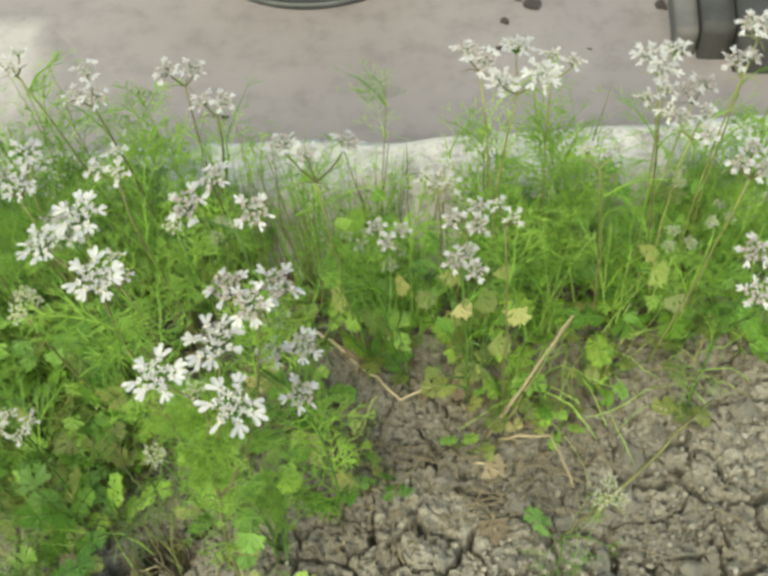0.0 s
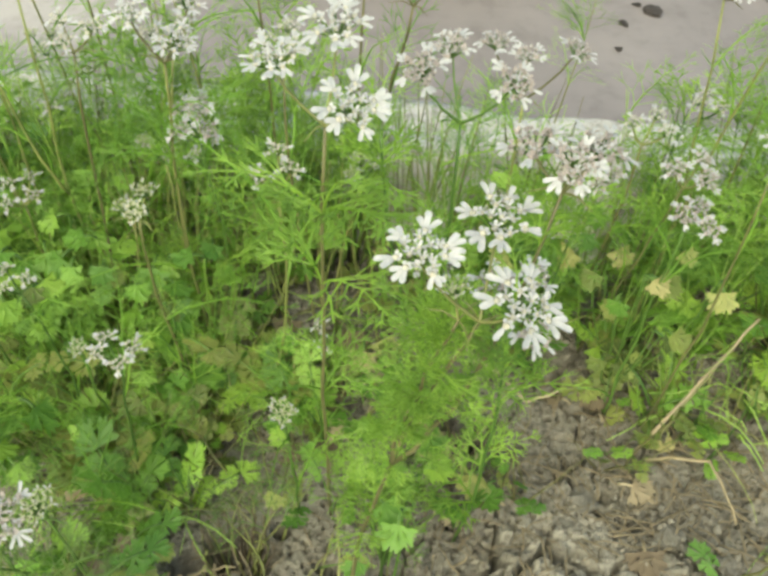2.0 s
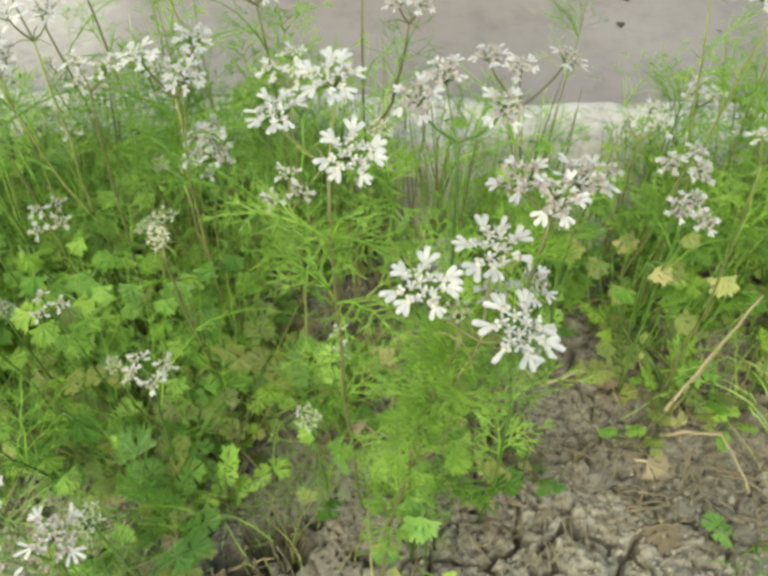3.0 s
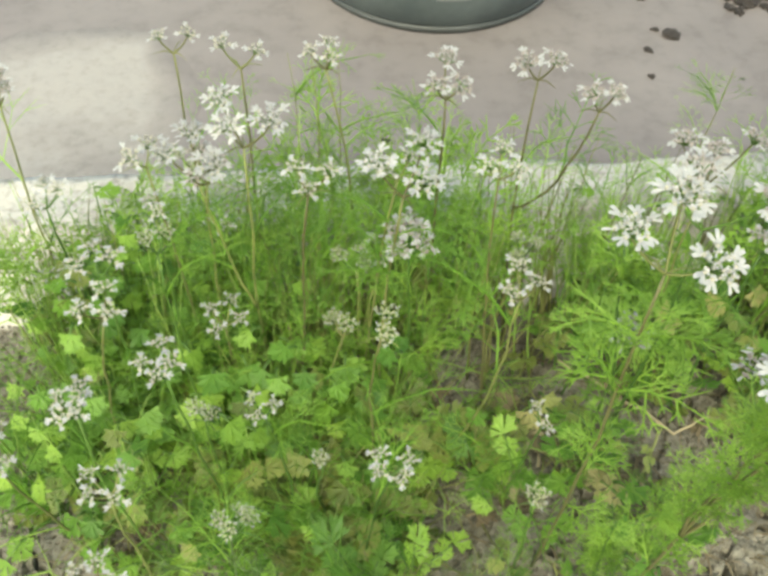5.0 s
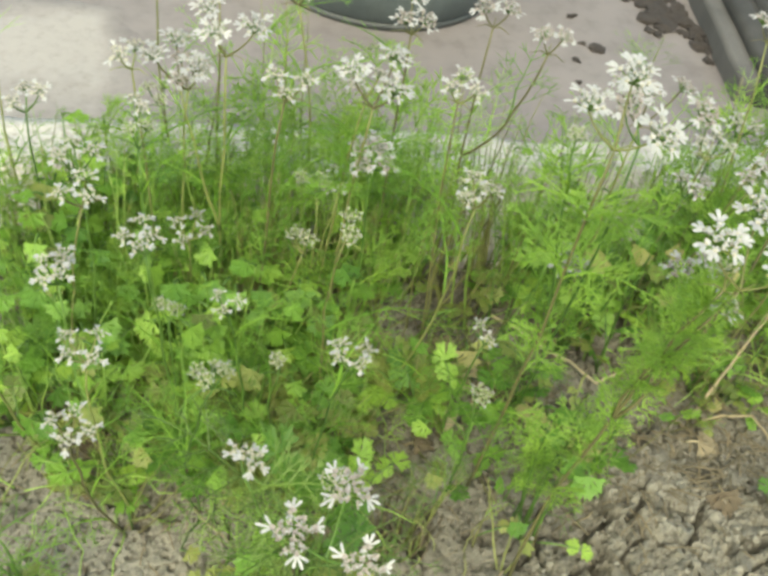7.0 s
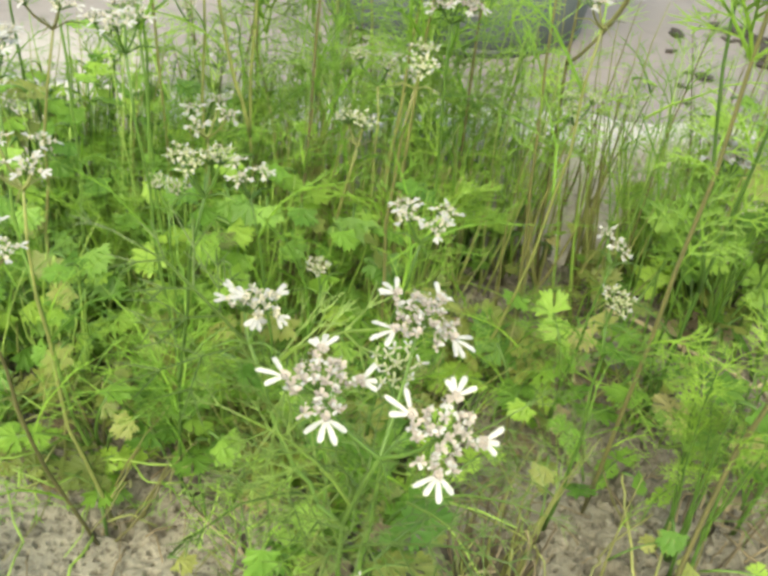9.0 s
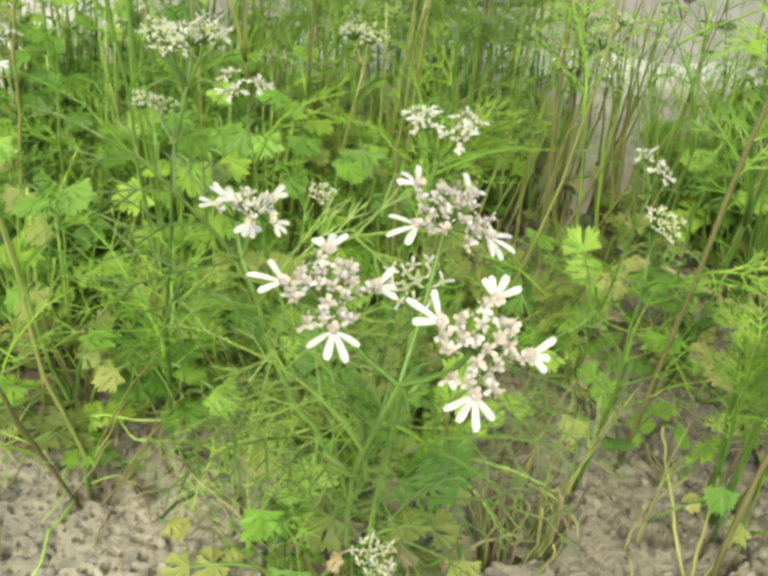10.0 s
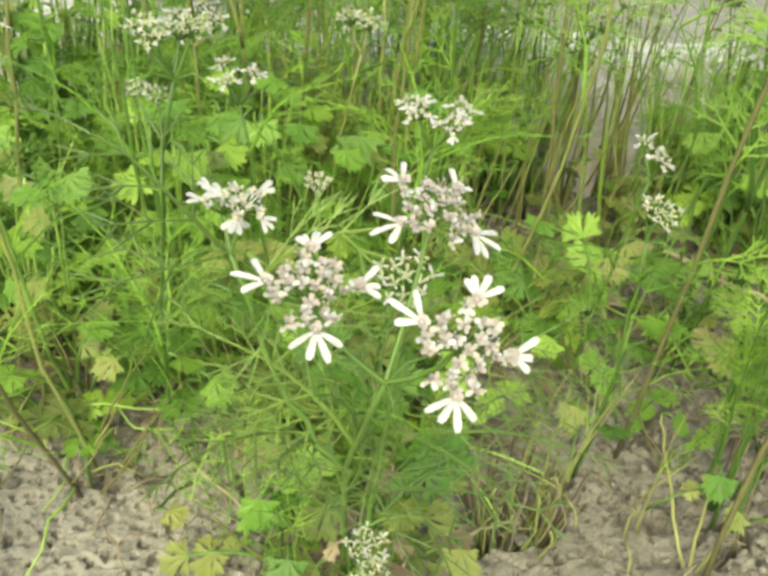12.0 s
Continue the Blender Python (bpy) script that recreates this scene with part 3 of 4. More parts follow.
def ground():
    """Dry clay: flat plates between sharp cracks, broken ground where it is rough; one sheet out to the horizon."""
    xs, ys = axis_steps(-0.42, 0.24, 0.001, 60), axis_steps(0.11, 0.38, 0.001, 60)
    bag = Bag()
    for y in ys:
        for x in xs:
            z = soil_height(x, y)
            if -0.6 < x < 0.45 and 0.0 < y < 0.5:
                wx, wy = x + 0.014 * noise.noise((x * 26, y * 26, 5)) + 0.004 * noise.noise((x * 110, y * 110, 6)), y + 0.014 * noise.noise((x * 26, y * 26, 9)) + 0.004 * noise.noise((x * 110, y * 110, 3))
                near, cells = noise.voronoi((wx * 34, wy * 40, 0.0))
                rough = max(0.0, min(1.0, noise.noise((x * 9 + 3, y * 9, 8)) * 1.3 + 0.02 + 0.7 * max(0.0, min(1.0, (x + 0.11) / 0.1)) + 0.5 * max(0.0, min(1.0, (-0.3 - x) / 0.05))))
                cut = max(0.0, 0.07 - (near[1] - near[0])) / 0.07
                ux, uy = x + 0.004 * noise.noise((x * 70, y * 70, 1)), y + 0.004 * noise.noise((x * 70, y * 70, 4))
                small, bits = noise.voronoi((ux * 80 + 3, uy * 90, 0.7))
                nick = max(0.0, 0.09 - (small[1] - small[0])) / 0.09
                s1, s2 = noise.noise((bits[0].x * 5.3, bits[0].y * 4.9, 0.2)), noise.noise((bits[0].x * 4.1, bits[0].y * 6.3, 3.2))
                _, flakes = noise.voronoi((ux * 190 + 1, uy * 210, 2.2))
                s3 = noise.noise((flakes[0].x * 6.1, flakes[0].y * 5.7, 1.7))
                z += rough * (0.0028 * s1 + 0.45 * (s2 * (ux - (bits[0].x - 3) / 80) + s1 * (uy - bits[0].y / 90)) - 0.006 * nick * max(0.0, s1 + 0.35))
                z += (0.15 + rough) * 0.0022 * s3
                z += (0.3 + rough) * 0.005 * noise.noise((cells[0].x * 3.1, cells[0].y * 2.7, 0.5)) - (0.06 + rough) * 0.018 * cut
                z -= 0.013 * max(0.0, noise.noise((x * 250, y * 250, 7)) - 0.3) + 0.012 * max(0.0, noise.noise((x * 430, y * 400, 2)) - 0.33)
                z += rough * (0.0015 * noise.noise((x * 55, y * 55, 2)) + 0.0016 * noise.noise((x * 130, y * 130, 4))) + (0.0003 + 0.0009 * rough) * noise.noise((x * 300, y * 300, 2))
            for hx, hy, hr, hd in HOLES:
                d = math.hypot(x - hx, (y - hy) * 1.2) / hr
                if d < 1.5:
                    z -= hd * max(0.0, 1.0 - (d * (1 + 0.4 * noise.noise((x * 120, y * 120, 6)))) ** 3)
            if y > 0.42:
                z -= 0.05
            bag.v.append((x, y, z))
    n = len(xs)
    bag.f = [(j * n + i, j * n + i + 1, (j + 1) * n + i + 1, (j + 1) * n + i) for j in range(len(ys) - 1) for i in range(n - 1)]
    bag.m = [0] * len(bag.f)
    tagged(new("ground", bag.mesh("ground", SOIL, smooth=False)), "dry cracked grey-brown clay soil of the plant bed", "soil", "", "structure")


def rough_box(name, x0, x1, y0, y1, z0, z1, mat, step, wobble, seed, slope=0.0, corner=0.004):
    """A block with an uneven skin and softened edges; slope leans its near face."""
    nx, ny, nz = [max(2, int(round((b - a) / step))) for a, b in ((x0, x1), (y0, y1), (z0, z1))]
    verts, faces, index = [], [], {}

    def vert(i, j, k):
        if (i, j, k) not in index:
            x, y, z = x0 + (x1 - x0) * i / nx, y0 + (y1 - y0) * j / ny, z0 + (z1 - z0) * k / nz
            y -= slope * (1 - k / nz) * (1 - j / ny)
            edge = (j in (0, ny)) + (k == nz) + (i in (0, nx))
            q = Vector((x, y, z)) + Vector(noise.noise_vector((x * 30 + seed, y * 30, z * 30))) * wobble + Vector(noise.noise_vector((x * 90 + seed, y * 90, z * 90))) * wobble * 0.4
            if edge > 1:
                q += Vector(((x0 + x1) / 2 - x, (y0 + y1) / 2 - y, (z0 + z1) / 2 - z)).normalized() * corner
            index[(i, j, k)] = len(verts)
            verts.append(q)
        return index[(i, j, k)]

    for i in range(nx):
        for j in range(ny):
            faces.append((vert(i, j, nz), vert(i + 1, j, nz), vert(i + 1, j + 1, nz), vert(i, j + 1, nz)))
        for k in range(nz):
            faces.append((vert(i, 0, k), vert(i + 1, 0, k), vert(i + 1, 0, k + 1), vert(i, 0, k + 1)))
            faces.append((vert(i + 1, ny, k), vert(i, ny, k), vert(i, ny, k + 1), vert(i + 1, ny, k + 1)))
    for j in range(ny):
        for k in range(nz):
            faces.append((vert(0, j + 1, k), vert(0, j, k), vert(0, j, k + 1), vert(0, j + 1, k + 1)))
            faces.append((vert(nx, j, k), vert(nx, j + 1, k), vert(nx, j + 1, k + 1), vert(nx, j, k + 1)))
    bag = Bag()
    bag.add(verts, faces)
    return new(name, bag.mesh(name, mat))


def path():
    """A trodden cement path behind the kerb."""
    xs, ys = axis_steps(-0.6, 0.4, 0.02, 40), [0.43 + 0.02 * i for i in range(20)] + [0.9, 1.2, 1.8, 2.6]
    bag = Bag()
    for y in ys:
        for x in xs:
            bag.v.append((x, y, 0.0015 * noise.noise((x * 8, y * 8, 3))))
    n = len(xs)
    bag.f = [(j * n + i, j * n + i + 1, (j + 1) * n + i + 1, (j + 1) * n + i) for j in range(len(ys) - 1) for i in range(n - 1)]
    bag.m = [0] * len(bag.f)
    tagged(new("path", bag.mesh("path", PATH)), "smooth pinkish-grey cement path beside the plant bed", "path", "", "structure")


ground()
path()
k = rough_box("kerb", -0.605, 0.705, 0.4, 0.443, -0.02, 0.05, KERB, 0.006, 0.0035, 3.0, 0.035, 0.005)
tagged(k, "low pale mortar kerb with worn rounded edges", "kerb", "", "structure")


def mortar_patch():
    """Pale mortar spilt over the path at the end of the kerb, with a ragged rim."""
    xs, ys = np.arange(-0.9, -0.2, 0.008), np.arange(0.335, 0.72, 0.008)
    bag, spread = Bag(), []
    for y in ys:
        for x in xs:
            edge = min(-0.272 - 0.15 * (y - 0.52) - x, (0.665 - y) * 1.2, (y - 0.36) * 1.2) + 0.018 * noise.noise((x * 13, y * 13, 2)) + 0.008 * noise.noise((x * 45, y * 45, 5))
            rise = max(0.0, min(1.0, (edge + 0.01) / 0.03))
            spread.append(max(0.0, min(0.55, edge / 0.08)) * (0.92 + 0.3 * noise.noise((x * 7, y * 7, 4))))
            bag.v.append((x, y, 0.0015 * noise.noise((x * 8, y * 8, 3)) - 0.0012 + 0.003 * rise * rise * (3 - 2 * rise) + 0.0016 * rise * noise.noise((x * 30, y * 30, 1)) - (0.008 if y < 0.4 else 0.0)))
    n = len(xs)
    bag.f = [(j * n + i, j * n + i + 1, (j + 1) * n + i + 1, (j + 1) * n + i) for j in range(len(ys) - 1) for i in range(n - 1)]
    bag.m = [0] * len(bag.f)
    me = bag.mesh("mortar_patch", LIME)
    me.attributes.new("spread", "FLOAT", "POINT").data.foreach_set("value", spread)
    tagged(new("mortar_patch", me), "whitish spilt mortar spread over the cement path", "mortar", "", "structure")


mortar_patch()

# ---- things on the path ----
def lathe(bag, profile, n, slot=0):
    v = [(r * math.cos(2 * math.pi * j / n), r * math.sin(2 * math.pi * j / n), z) for r, z in profile for j in range(n)]
    f = [(i * n + j, i * n + (j + 1) % n, (i + 1) * n + (j + 1) % n, (i + 1) * n + j) for i in range(len(profile) - 1) for j in range(n)]
    bag.add(v, f, slot)


def tub():
    root = new("tub")
    root.location = (-0.088, 0.75, 0.002)
    tagged(root, "round dark grey plastic tub standing on the cement path", "tub")
    b = Bag()
    lathe(b, [(0.0, 0.003), (0.1, 0.003), (0.1045, 0.006), (0.108, 0.03), (0.122, 0.13), (0.119, 0.13), (0.104, 0.03), (0.095, 0.012), (0.0, 0.012)], 64)
    part("body", b.mesh("body", TUB), root)
    b = Bag()
    lathe(b, [(0.095, -0.002), (0.1035, -0.002), (0.1052, 0.0015), (0.105, 0.004), (0.1, 0.005), (0.095, -0.002)], 64)
    part("foot_ring", b.mesh("foot_ring", TUB_RIM), root, None, "dark grey foot ring")
    b = Bag()
    lathe(b, [(0.119, 0.126), (0.126, 0.126), (0.128, 0.131), (0.125, 0.136), (0.118, 0.134), (0.119, 0.126)], 64)
    part("rim", b.mesh("rim", TUB_RIM), root)
    # a pale moulded mark on the front: a plain open frame
    b = Bag()

    def on_wall(u, z, out):
        r = 0.108 + 0.14 * (z - 0.03) + out
        a = -math.pi / 2 + u / 0.108
        return (r * math.cos(a), r * math.sin(a), z)

    outer = [(-0.013, 0.052), (-0.013, 0.041), (-0.013, 0.03), (-0.0045, 0.03), (0.0045, 0.03), (0.013, 0.03), (0.013, 0.041), (0.013, 0.052)]
    inner = [(-0.0102, 0.052), (-0.0102, 0.041), (-0.0102, 0.033), (-0.0045, 0.033), (0.0045, 0.033), (0.0102, 0.033), (0.0102, 0.041), (0.0102, 0.052)]
    v, f = [], []
    for p, q in zip(outer, inner):
        v += [on_wall(*p, 0.0), on_wall(*p, 0.0012), on_wall(*q, 0.0012), on_wall(*q, 0.0)]
    for k in range(7):
        f += [(4 * k + j, 4 * k + 4 + j, 4 * k + 5 + j, 4 * k + 1 + j) for j in range(3)]
    b.add(v, f + [(0, 1, 2, 3), (28, 29, 30, 31)])
    part("mark", b.mesh("mark", TUB_MARK, smooth=False), root, None, "pale moulded mark")


tub()


def beam():
    root = new("wooden_beam")
    root.location = (0.181, 0.562, 0)
    root.rotation_euler = (0, 0, radians(-8))
    tagged(root, "dark weathered wooden beam lying on the ground", "beam")
    ob = rough_box("edge_strip", 0.0, 0.016, 0.004, 0.496, 0.0, 0.022, WOOD_EDGE, 0.006, 0.0008, 75.0, 0.0, 0.001)
    ob.parent = root
    tagged(ob, "light grey strip along the edge")
    ob = rough_box("body", 0.0175, 0.04, 0, 0.5, 0.0, 0.03, WOOD, 0.008, 0.001, 70.0, 0.0, 0.001)
    ob.parent = root
    ob = rough_box("plank", 0.0415, 0.11, -0.014, 0.5, 0.0, 0.036, WOOD_GREY, 0.012, 0.0012, 72.0, 0.0, 0.001)
    ob.parent = root
    tagged(ob, "grey upper plank")


beam()


def clod_mesh(seed, mat):
    bm = bmesh.new()
    bmesh.ops.create_icosphere(bm, subdivisions=2, radius=1.0)
    for v in bm.verts:
        v.co *= 1 + 0.8 * noise.noise(v.co * 1.3 + Vector((seed * 7.0, 0, 0))) + 0.35 * noise.noise(v.co * 3.1 + Vector((seed, 3, 0)))
        v.co.z *= 0.55
    me = bpy.data.meshes.new("clod")
    bm.to_mesh(me)
    bm.free()
    me.materials.append(mat)
    return me


CLODS = [clod_mesh(s, CLOD) for s in range(5)]
DARKS = [clod_mesh(9 + s, DARK_CLOD) for s in range(3)]

# dark crumbs on the path, most of them in a patch beside the beam
rng = random.Random(17)
dark = [(0.085, 0.635, 0.0075), (0.062, 0.617, 0.004), (0.055, 0.584, 0.003), (0.075, 0.643, 0.0035), (-0.149, 0.523, 0.003), (0.123, 0.577, 0.002), (0.077, 0.688, 0.005), (0.096, 0.731, 0.008)]
for k in range(95):
    u, v = rng.gauss(0, 0.013), rng.gauss(0, 0.028)
    dark.append((min(0.19 - 0.14 * v, 0.17 - 0.25 * v + u), 0.695 + v, 0.003 + 0.007 * rng.random() ** 1.6))
for x, y, r in dark:
    c = new("dark_clod", rng.choice(DARKS))
    c.matrix_basis = Matrix.Translation((x, y, r * 0.2)) @ Matrix.Rotation(rng.uniform(0, 6.28), 4, "Z") @ Matrix.Diagonal((r, r * rng.uniform(0.6, 0.9), r * 0.6, 1))
    tagged(c, "small dark brown crumb of soil on the cement", "soil clod", "dark crumbs on the path")

# clods lying on the bed
rng = random.Random(4)
for k in range(170):
    if k < 80:
        x, y = rng.uniform(0.02, 0.24), rng.uniform(0.12, 0.27)
    elif k < 130:
        x, y = rng.uniform(-0.45, -0.31), rng.uniform(0.15, 0.36)
    else:
        x, y = rng.uniform(-0.35, 0.1), rng.uniform(0.12, 0.3)
    r = 0.002 + 0.006 * rng.random() ** 2.5
    c = new("soil_clod", rng.choice(CLODS))
    c.matrix_basis = Matrix.Translation((x, y, soil_height(x, y) + r * 0.1)) @ Matrix.Rotation(rng.uniform(0, 6.28), 4, "Z") @ Matrix.Scale(r, 4)
    tagged(c, "dry grey-brown clod of clay soil on the bed", "soil clod", "clods on the bed")


def crumbs():
    """Loose crumbs of soil, thousands of them."""
    rng, bag = random.Random(8), Bag()
    g = 0.85
    ball = [(0, s, t * g) for s in (-0.53, 0.53) for t in (-1, 1)] + [(s, t * g, 0) for s in (-0.53, 0.53) for t in (-1, 1)] + [(t * g, 0, s) for s in (-0.53, 0.53) for t in (-1, 1)]
    bm = bmesh.new()
    for p in ball:
        bm.verts.new(p)
    bm.verts.index_update()
    hull = bmesh.ops.convex_hull(bm, input=bm.verts)
    faces = [tuple(v.index for v in f.verts) for f in bm.faces]
    bm.free()
    for _ in range(9000):
        x, y = rng.uniform(-0.42, 0.26), rng.uniform(0.12, 0.38)
        if noise.noise((x * 12, y * 12, 3)) < rng.uniform(-0.5, 0.3) + (0.35 if -0.3 < x < -0.02 else 0.0):
            continue
        r = 0.0005 + 0.0017 * rng.random() ** 2.5
        o = Vector((x, y, soil_height(x, y) + 0.001 + r * 0.3))
        flip = Matrix.Rotation(rng.uniform(0, 6.28), 3, "Z") @ Matrix.Rotation(rng.uniform(0, 3.1), 3, "X")
        v = [o + flip @ (Vector(p) * r * rng.uniform(0.65, 1.15)) for p in ball]
        bag.add(v, faces)
    tagged(new("soil_crumbs", bag.mesh("soil_crumbs", CLOD, smooth=False)), "loose dry crumbs of grey-brown soil on the bed", "soil", "", "stuff")


crumbs()

# ---- the plants ----
# the large flower heads, each with its umbellets
plant((-0.099, 0.161), [("full", 1.0, ((-0.087, 0.157, 0.225), (-0.07, 0.167, 0.227), (-0.065, 0.15, 0.218))), ("open", 0.78, ((-0.056, 0.171, 0.243), (-0.063, 0.178, 0.24), (-0.05, 0.178, 0.24))), ("bud", 0.5, ((-0.078, 0.158, 0.212),))], 1, 0, 58, True, low=0.28, big=0.5, lush=True, bow=(-0.008, 0.004, 0))
plant((-0.058, 0.205), [("open", 0.8, ((-0.052, 0.183, 0.169), (-0.062, 0.2, 0.17), (-0.052, 0.203, 0.17)))], 2, 3, 10, low=0.2, lush=True)
plant((-0.112, 0.215), [("full", 0.85, ((-0.124, 0.193, 0.247), (-0.11, 0.199, 0.253), (-0.106, 0.182, 0.245)))], 3, 2, 12, True, low=0.3, lush=True)
plant((-0.078, 0.255), [("open", 0.82, ((-0.089, 0.235, 0.218), (-0.064, 0.228, 0.222), (-0.08, 0.246, 0.218))), ("bud", 0.55, ((-0.1, 0.243, 0.198),))], 4, 4, 10, lush=True)
near = plant((-0.196, 0.165), [("near", 0.78, ((-0.193, 0.129, 0.141), (-0.211, 0.118, 0.134), (-0.191, 0.106, 0.136))), ("bud", 0.75, ((-0.193, 0.147, 0.115),)), ("sparse", 0.72, ((-0.223, 0.148, 0.13), (-0.226, 0.152, 0.127)))], 5, 4, 13, low=0.06, big=0.75, face=0.3, lush=2, tips=((-0.218, 0.17, 0.03, "green", 0.9), (-0.2, 0.166, 0.032, "olive", 0.8), (-0.177, 0.178, 0.03, "olive", 0.7), (-0.201, 0.19, 0.022, "brown", 0.7), (-0.188, 0.15, 0.02, "green", 0.7), (-0.207, 0.18, 0.025, "olive", 0.8), (-0.186, 0.186, 0.024, "brown", 0.8), (-0.192, 0.15, 0.035, "brown", 0.5), (-0.199, 0.155, 0.03, "brown", 0.45), (-0.178, 0.168, 0.03, "yellow", 0.5), (-0.183, 0.162, 0.014, "brown", 0.8), (-0.195, 0.163, 0.016, "brown", 0.7), (-0.205, 0.168, 0.012, "brown", 0.8), (-0.19, 0.176, 0.01, "brown", 0.9), (-0.172, 0.175, 0.01, "brown", 0.8), (-0.199, 0.178, 0.018, "brown", 0.7), (-0.182, 0.153, 0.012, "olive", 0.8), (-0.202, 0.158, 0.02, "olive", 0.8), (-0.213, 0.16, 0.022, "green", 0.8), (-0.216, 0.178, 0.02, "green", 0.9), (-0.17, 0.165, 0.018, "olive", 0.7), (-0.21, 0.152, 0.014, "green", 0.8), (-0.194, 0.172, 0.012, "olive", 0.8)))
for x, y, z, yaw, pitch, size in ((-0.189, 0.132, 0.094, -1.35, 0.45, 0.62), (-0.188, 0.132, 0.09, -1.7, -0.25, 0.6), (-0.189, 0.135, 0.085, -1.9, -0.75, 0.55), (-0.206, 0.135, 0.108, 1.5, 0.25, 0.62), (-0.203, 0.14, 0.095, 1.9, -0.3, 0.6), (-0.196, 0.14, 0.08, 3.0, -0.6, 0.5)):
    part("leaf", LONG_FRONDS[int(size * 100) % 3], near, turned(Vector((x, y, z)) - near.location, yaw, pitch, 0.2, size))
plant((-0.175, 0.29), [("full", 0.75, ((-0.183, 0.274, 0.203), (-0.166, 0.282, 0.204), (-0.167, 0.268, 0.198)))], 6, 3, 5, True)
plant((-0.165, 0.3), [("open", 0.58, ((-0.172, 0.278, 0.153), (-0.163, 0.28, 0.153), (-0.168, 0.29, 0.157), (-0.173, 0.288, 0.155), (-0.166, 0.283, 0.159)))], 7, 3, 4)
plant((-0.07, 0.275), [("open", 0.55, ((-0.081, 0.255, 0.117), (-0.073, 0.255, 0.117), (-0.077, 0.262, 0.12), (-0.076, 0.253, 0.12)))], 8, 4, 5)
plant((-0.23, 0.31), [("full", 0.75, ((-0.237, 0.308, 0.206), (-0.22, 0.295, 0.206), (-0.235, 0.296, 0.204))), ("full", 0.75, ((-0.243, 0.292, 0.189), (-0.25, 0.306, 0.192), (-0.258, 0.298, 0.19)))], 9, 3, 4, True)
plant((-0.1, 0.35), [("open", 0.7, ((-0.116, 0.337, 0.197), (-0.105, 0.337, 0.197))), ("open", 0.62, ((-0.096, 0.311, 0.2), (-0.088, 0.311, 0.2)))], 10, 2, 4, True)
plant((-0.145, 0.34), [("open", 0.68, ((-0.155, 0.322, 0.198), (-0.147, 0.322, 0.198), (-0.151, 0.332, 0.203)))], 11, 2, 5, True)
plant((0.03, 0.32), [("full", 0.85, ((0.03, 0.3, 0.212), (0.036, 0.308, 0.222), (0.045, 0.3, 0.215))), ("open", 0.75, ((0.025, 0.329, 0.199), (0.018, 0.335, 0.2)))], 12, 3, 5, True)
plant((0.11, 0.35), [("full", 0.75, ((0.099, 0.341, 0.187), (0.11, 0.34, 0.19), (0.104, 0.333, 0.186))), ("open", 0.75, ((0.13, 0.35, 0.16), (0.122, 0.345, 0.163)))], 13, 3, 5, True)
plant((0.14, 0.345), [("open", 0.7, ((0.135, 0.331, 0.19), (0.142, 0.335, 0.188))), ("open", 0.7, ((0.147, 0.355, 0.19), (0.153, 0.352, 0.192)))], 14, 3, 5, True)
plant((0.015, 0.275), [("open", 0.62, ((0.017, 0.255, 0.147), (0.013, 0.262, 0.15), (0.008, 0.258, 0.149)))], 15, 4, 4, False, 2)
plant((0.135, 0.265), [("open", 0.8, ((0.135, 0.256, 0.15), (0.143, 0.25, 0.15))), ("open", 0.8, ((0.13, 0.234, 0.15), (0.14, 0.236, 0.148)))], 16, 4, 6)

plant((-0.045, 0.31), [("open", 0.7, ((-0.063, 0.293, 0.19), (-0.052, 0.287, 0.19), (-0.036, 0.292, 0.19)))], 17, 2, 4, True)
for i, (x, y) in enumerate(((-0.066, 0.34), (-0.034, 0.35))):
    plant((x, y), [], 18 + i, 0, 9, 1, 0, 0.185, 0, 0.6, 0.42)

# small opening heads over the leafy middle
SMALL = ((-0.29, 0.278, 0.156, "sparse", 0.6, 0.016, 3), (-0.286, 0.259, 0.153, "sparse", 0.6, 0.014, 3), (-0.245, 0.288, 0.107, "sparse", 0.5, 0.016, 4), (-0.262, 0.224, 0.16, "sparse", 0.5, 0.012, 4),
         (-0.289, 0.213, 0.156, "sparse", 0.5, 0.013, 5), (-0.281, 0.191, 0.138, "sparse", 0.48, 0.013, 4), (-0.283, 0.161, 0.132, "sparse", 0.5, 0.013, 4), (-0.323, 0.211, 0.14, "sparse", 0.55, 0.02, 5))
SMALLER = ((-0.253, 0.242, 0.104, "bud", 0.5, 0.008, 2), (-0.231, 0.235, 0.113, "sparse", 0.42, 0.01, 3), (-0.182, 0.201, 0.123, "sparse", 0.5, 0.013, 4), (-0.237, 0.168, 0.151, "bud", 0.4, 0.009, 4),
           (-0.266, 0.284, 0.176, "sparse", 0.5, 0.008, 2), (-0.264, 0.274, 0.171, "bud", 0.5, 0.006, 2), (-0.314, 0.318, 0.156, "sparse", 0.6, 0.016, 3), (-0.196, 0.276, 0.114, "bud", 0.55, 0.007, 2))
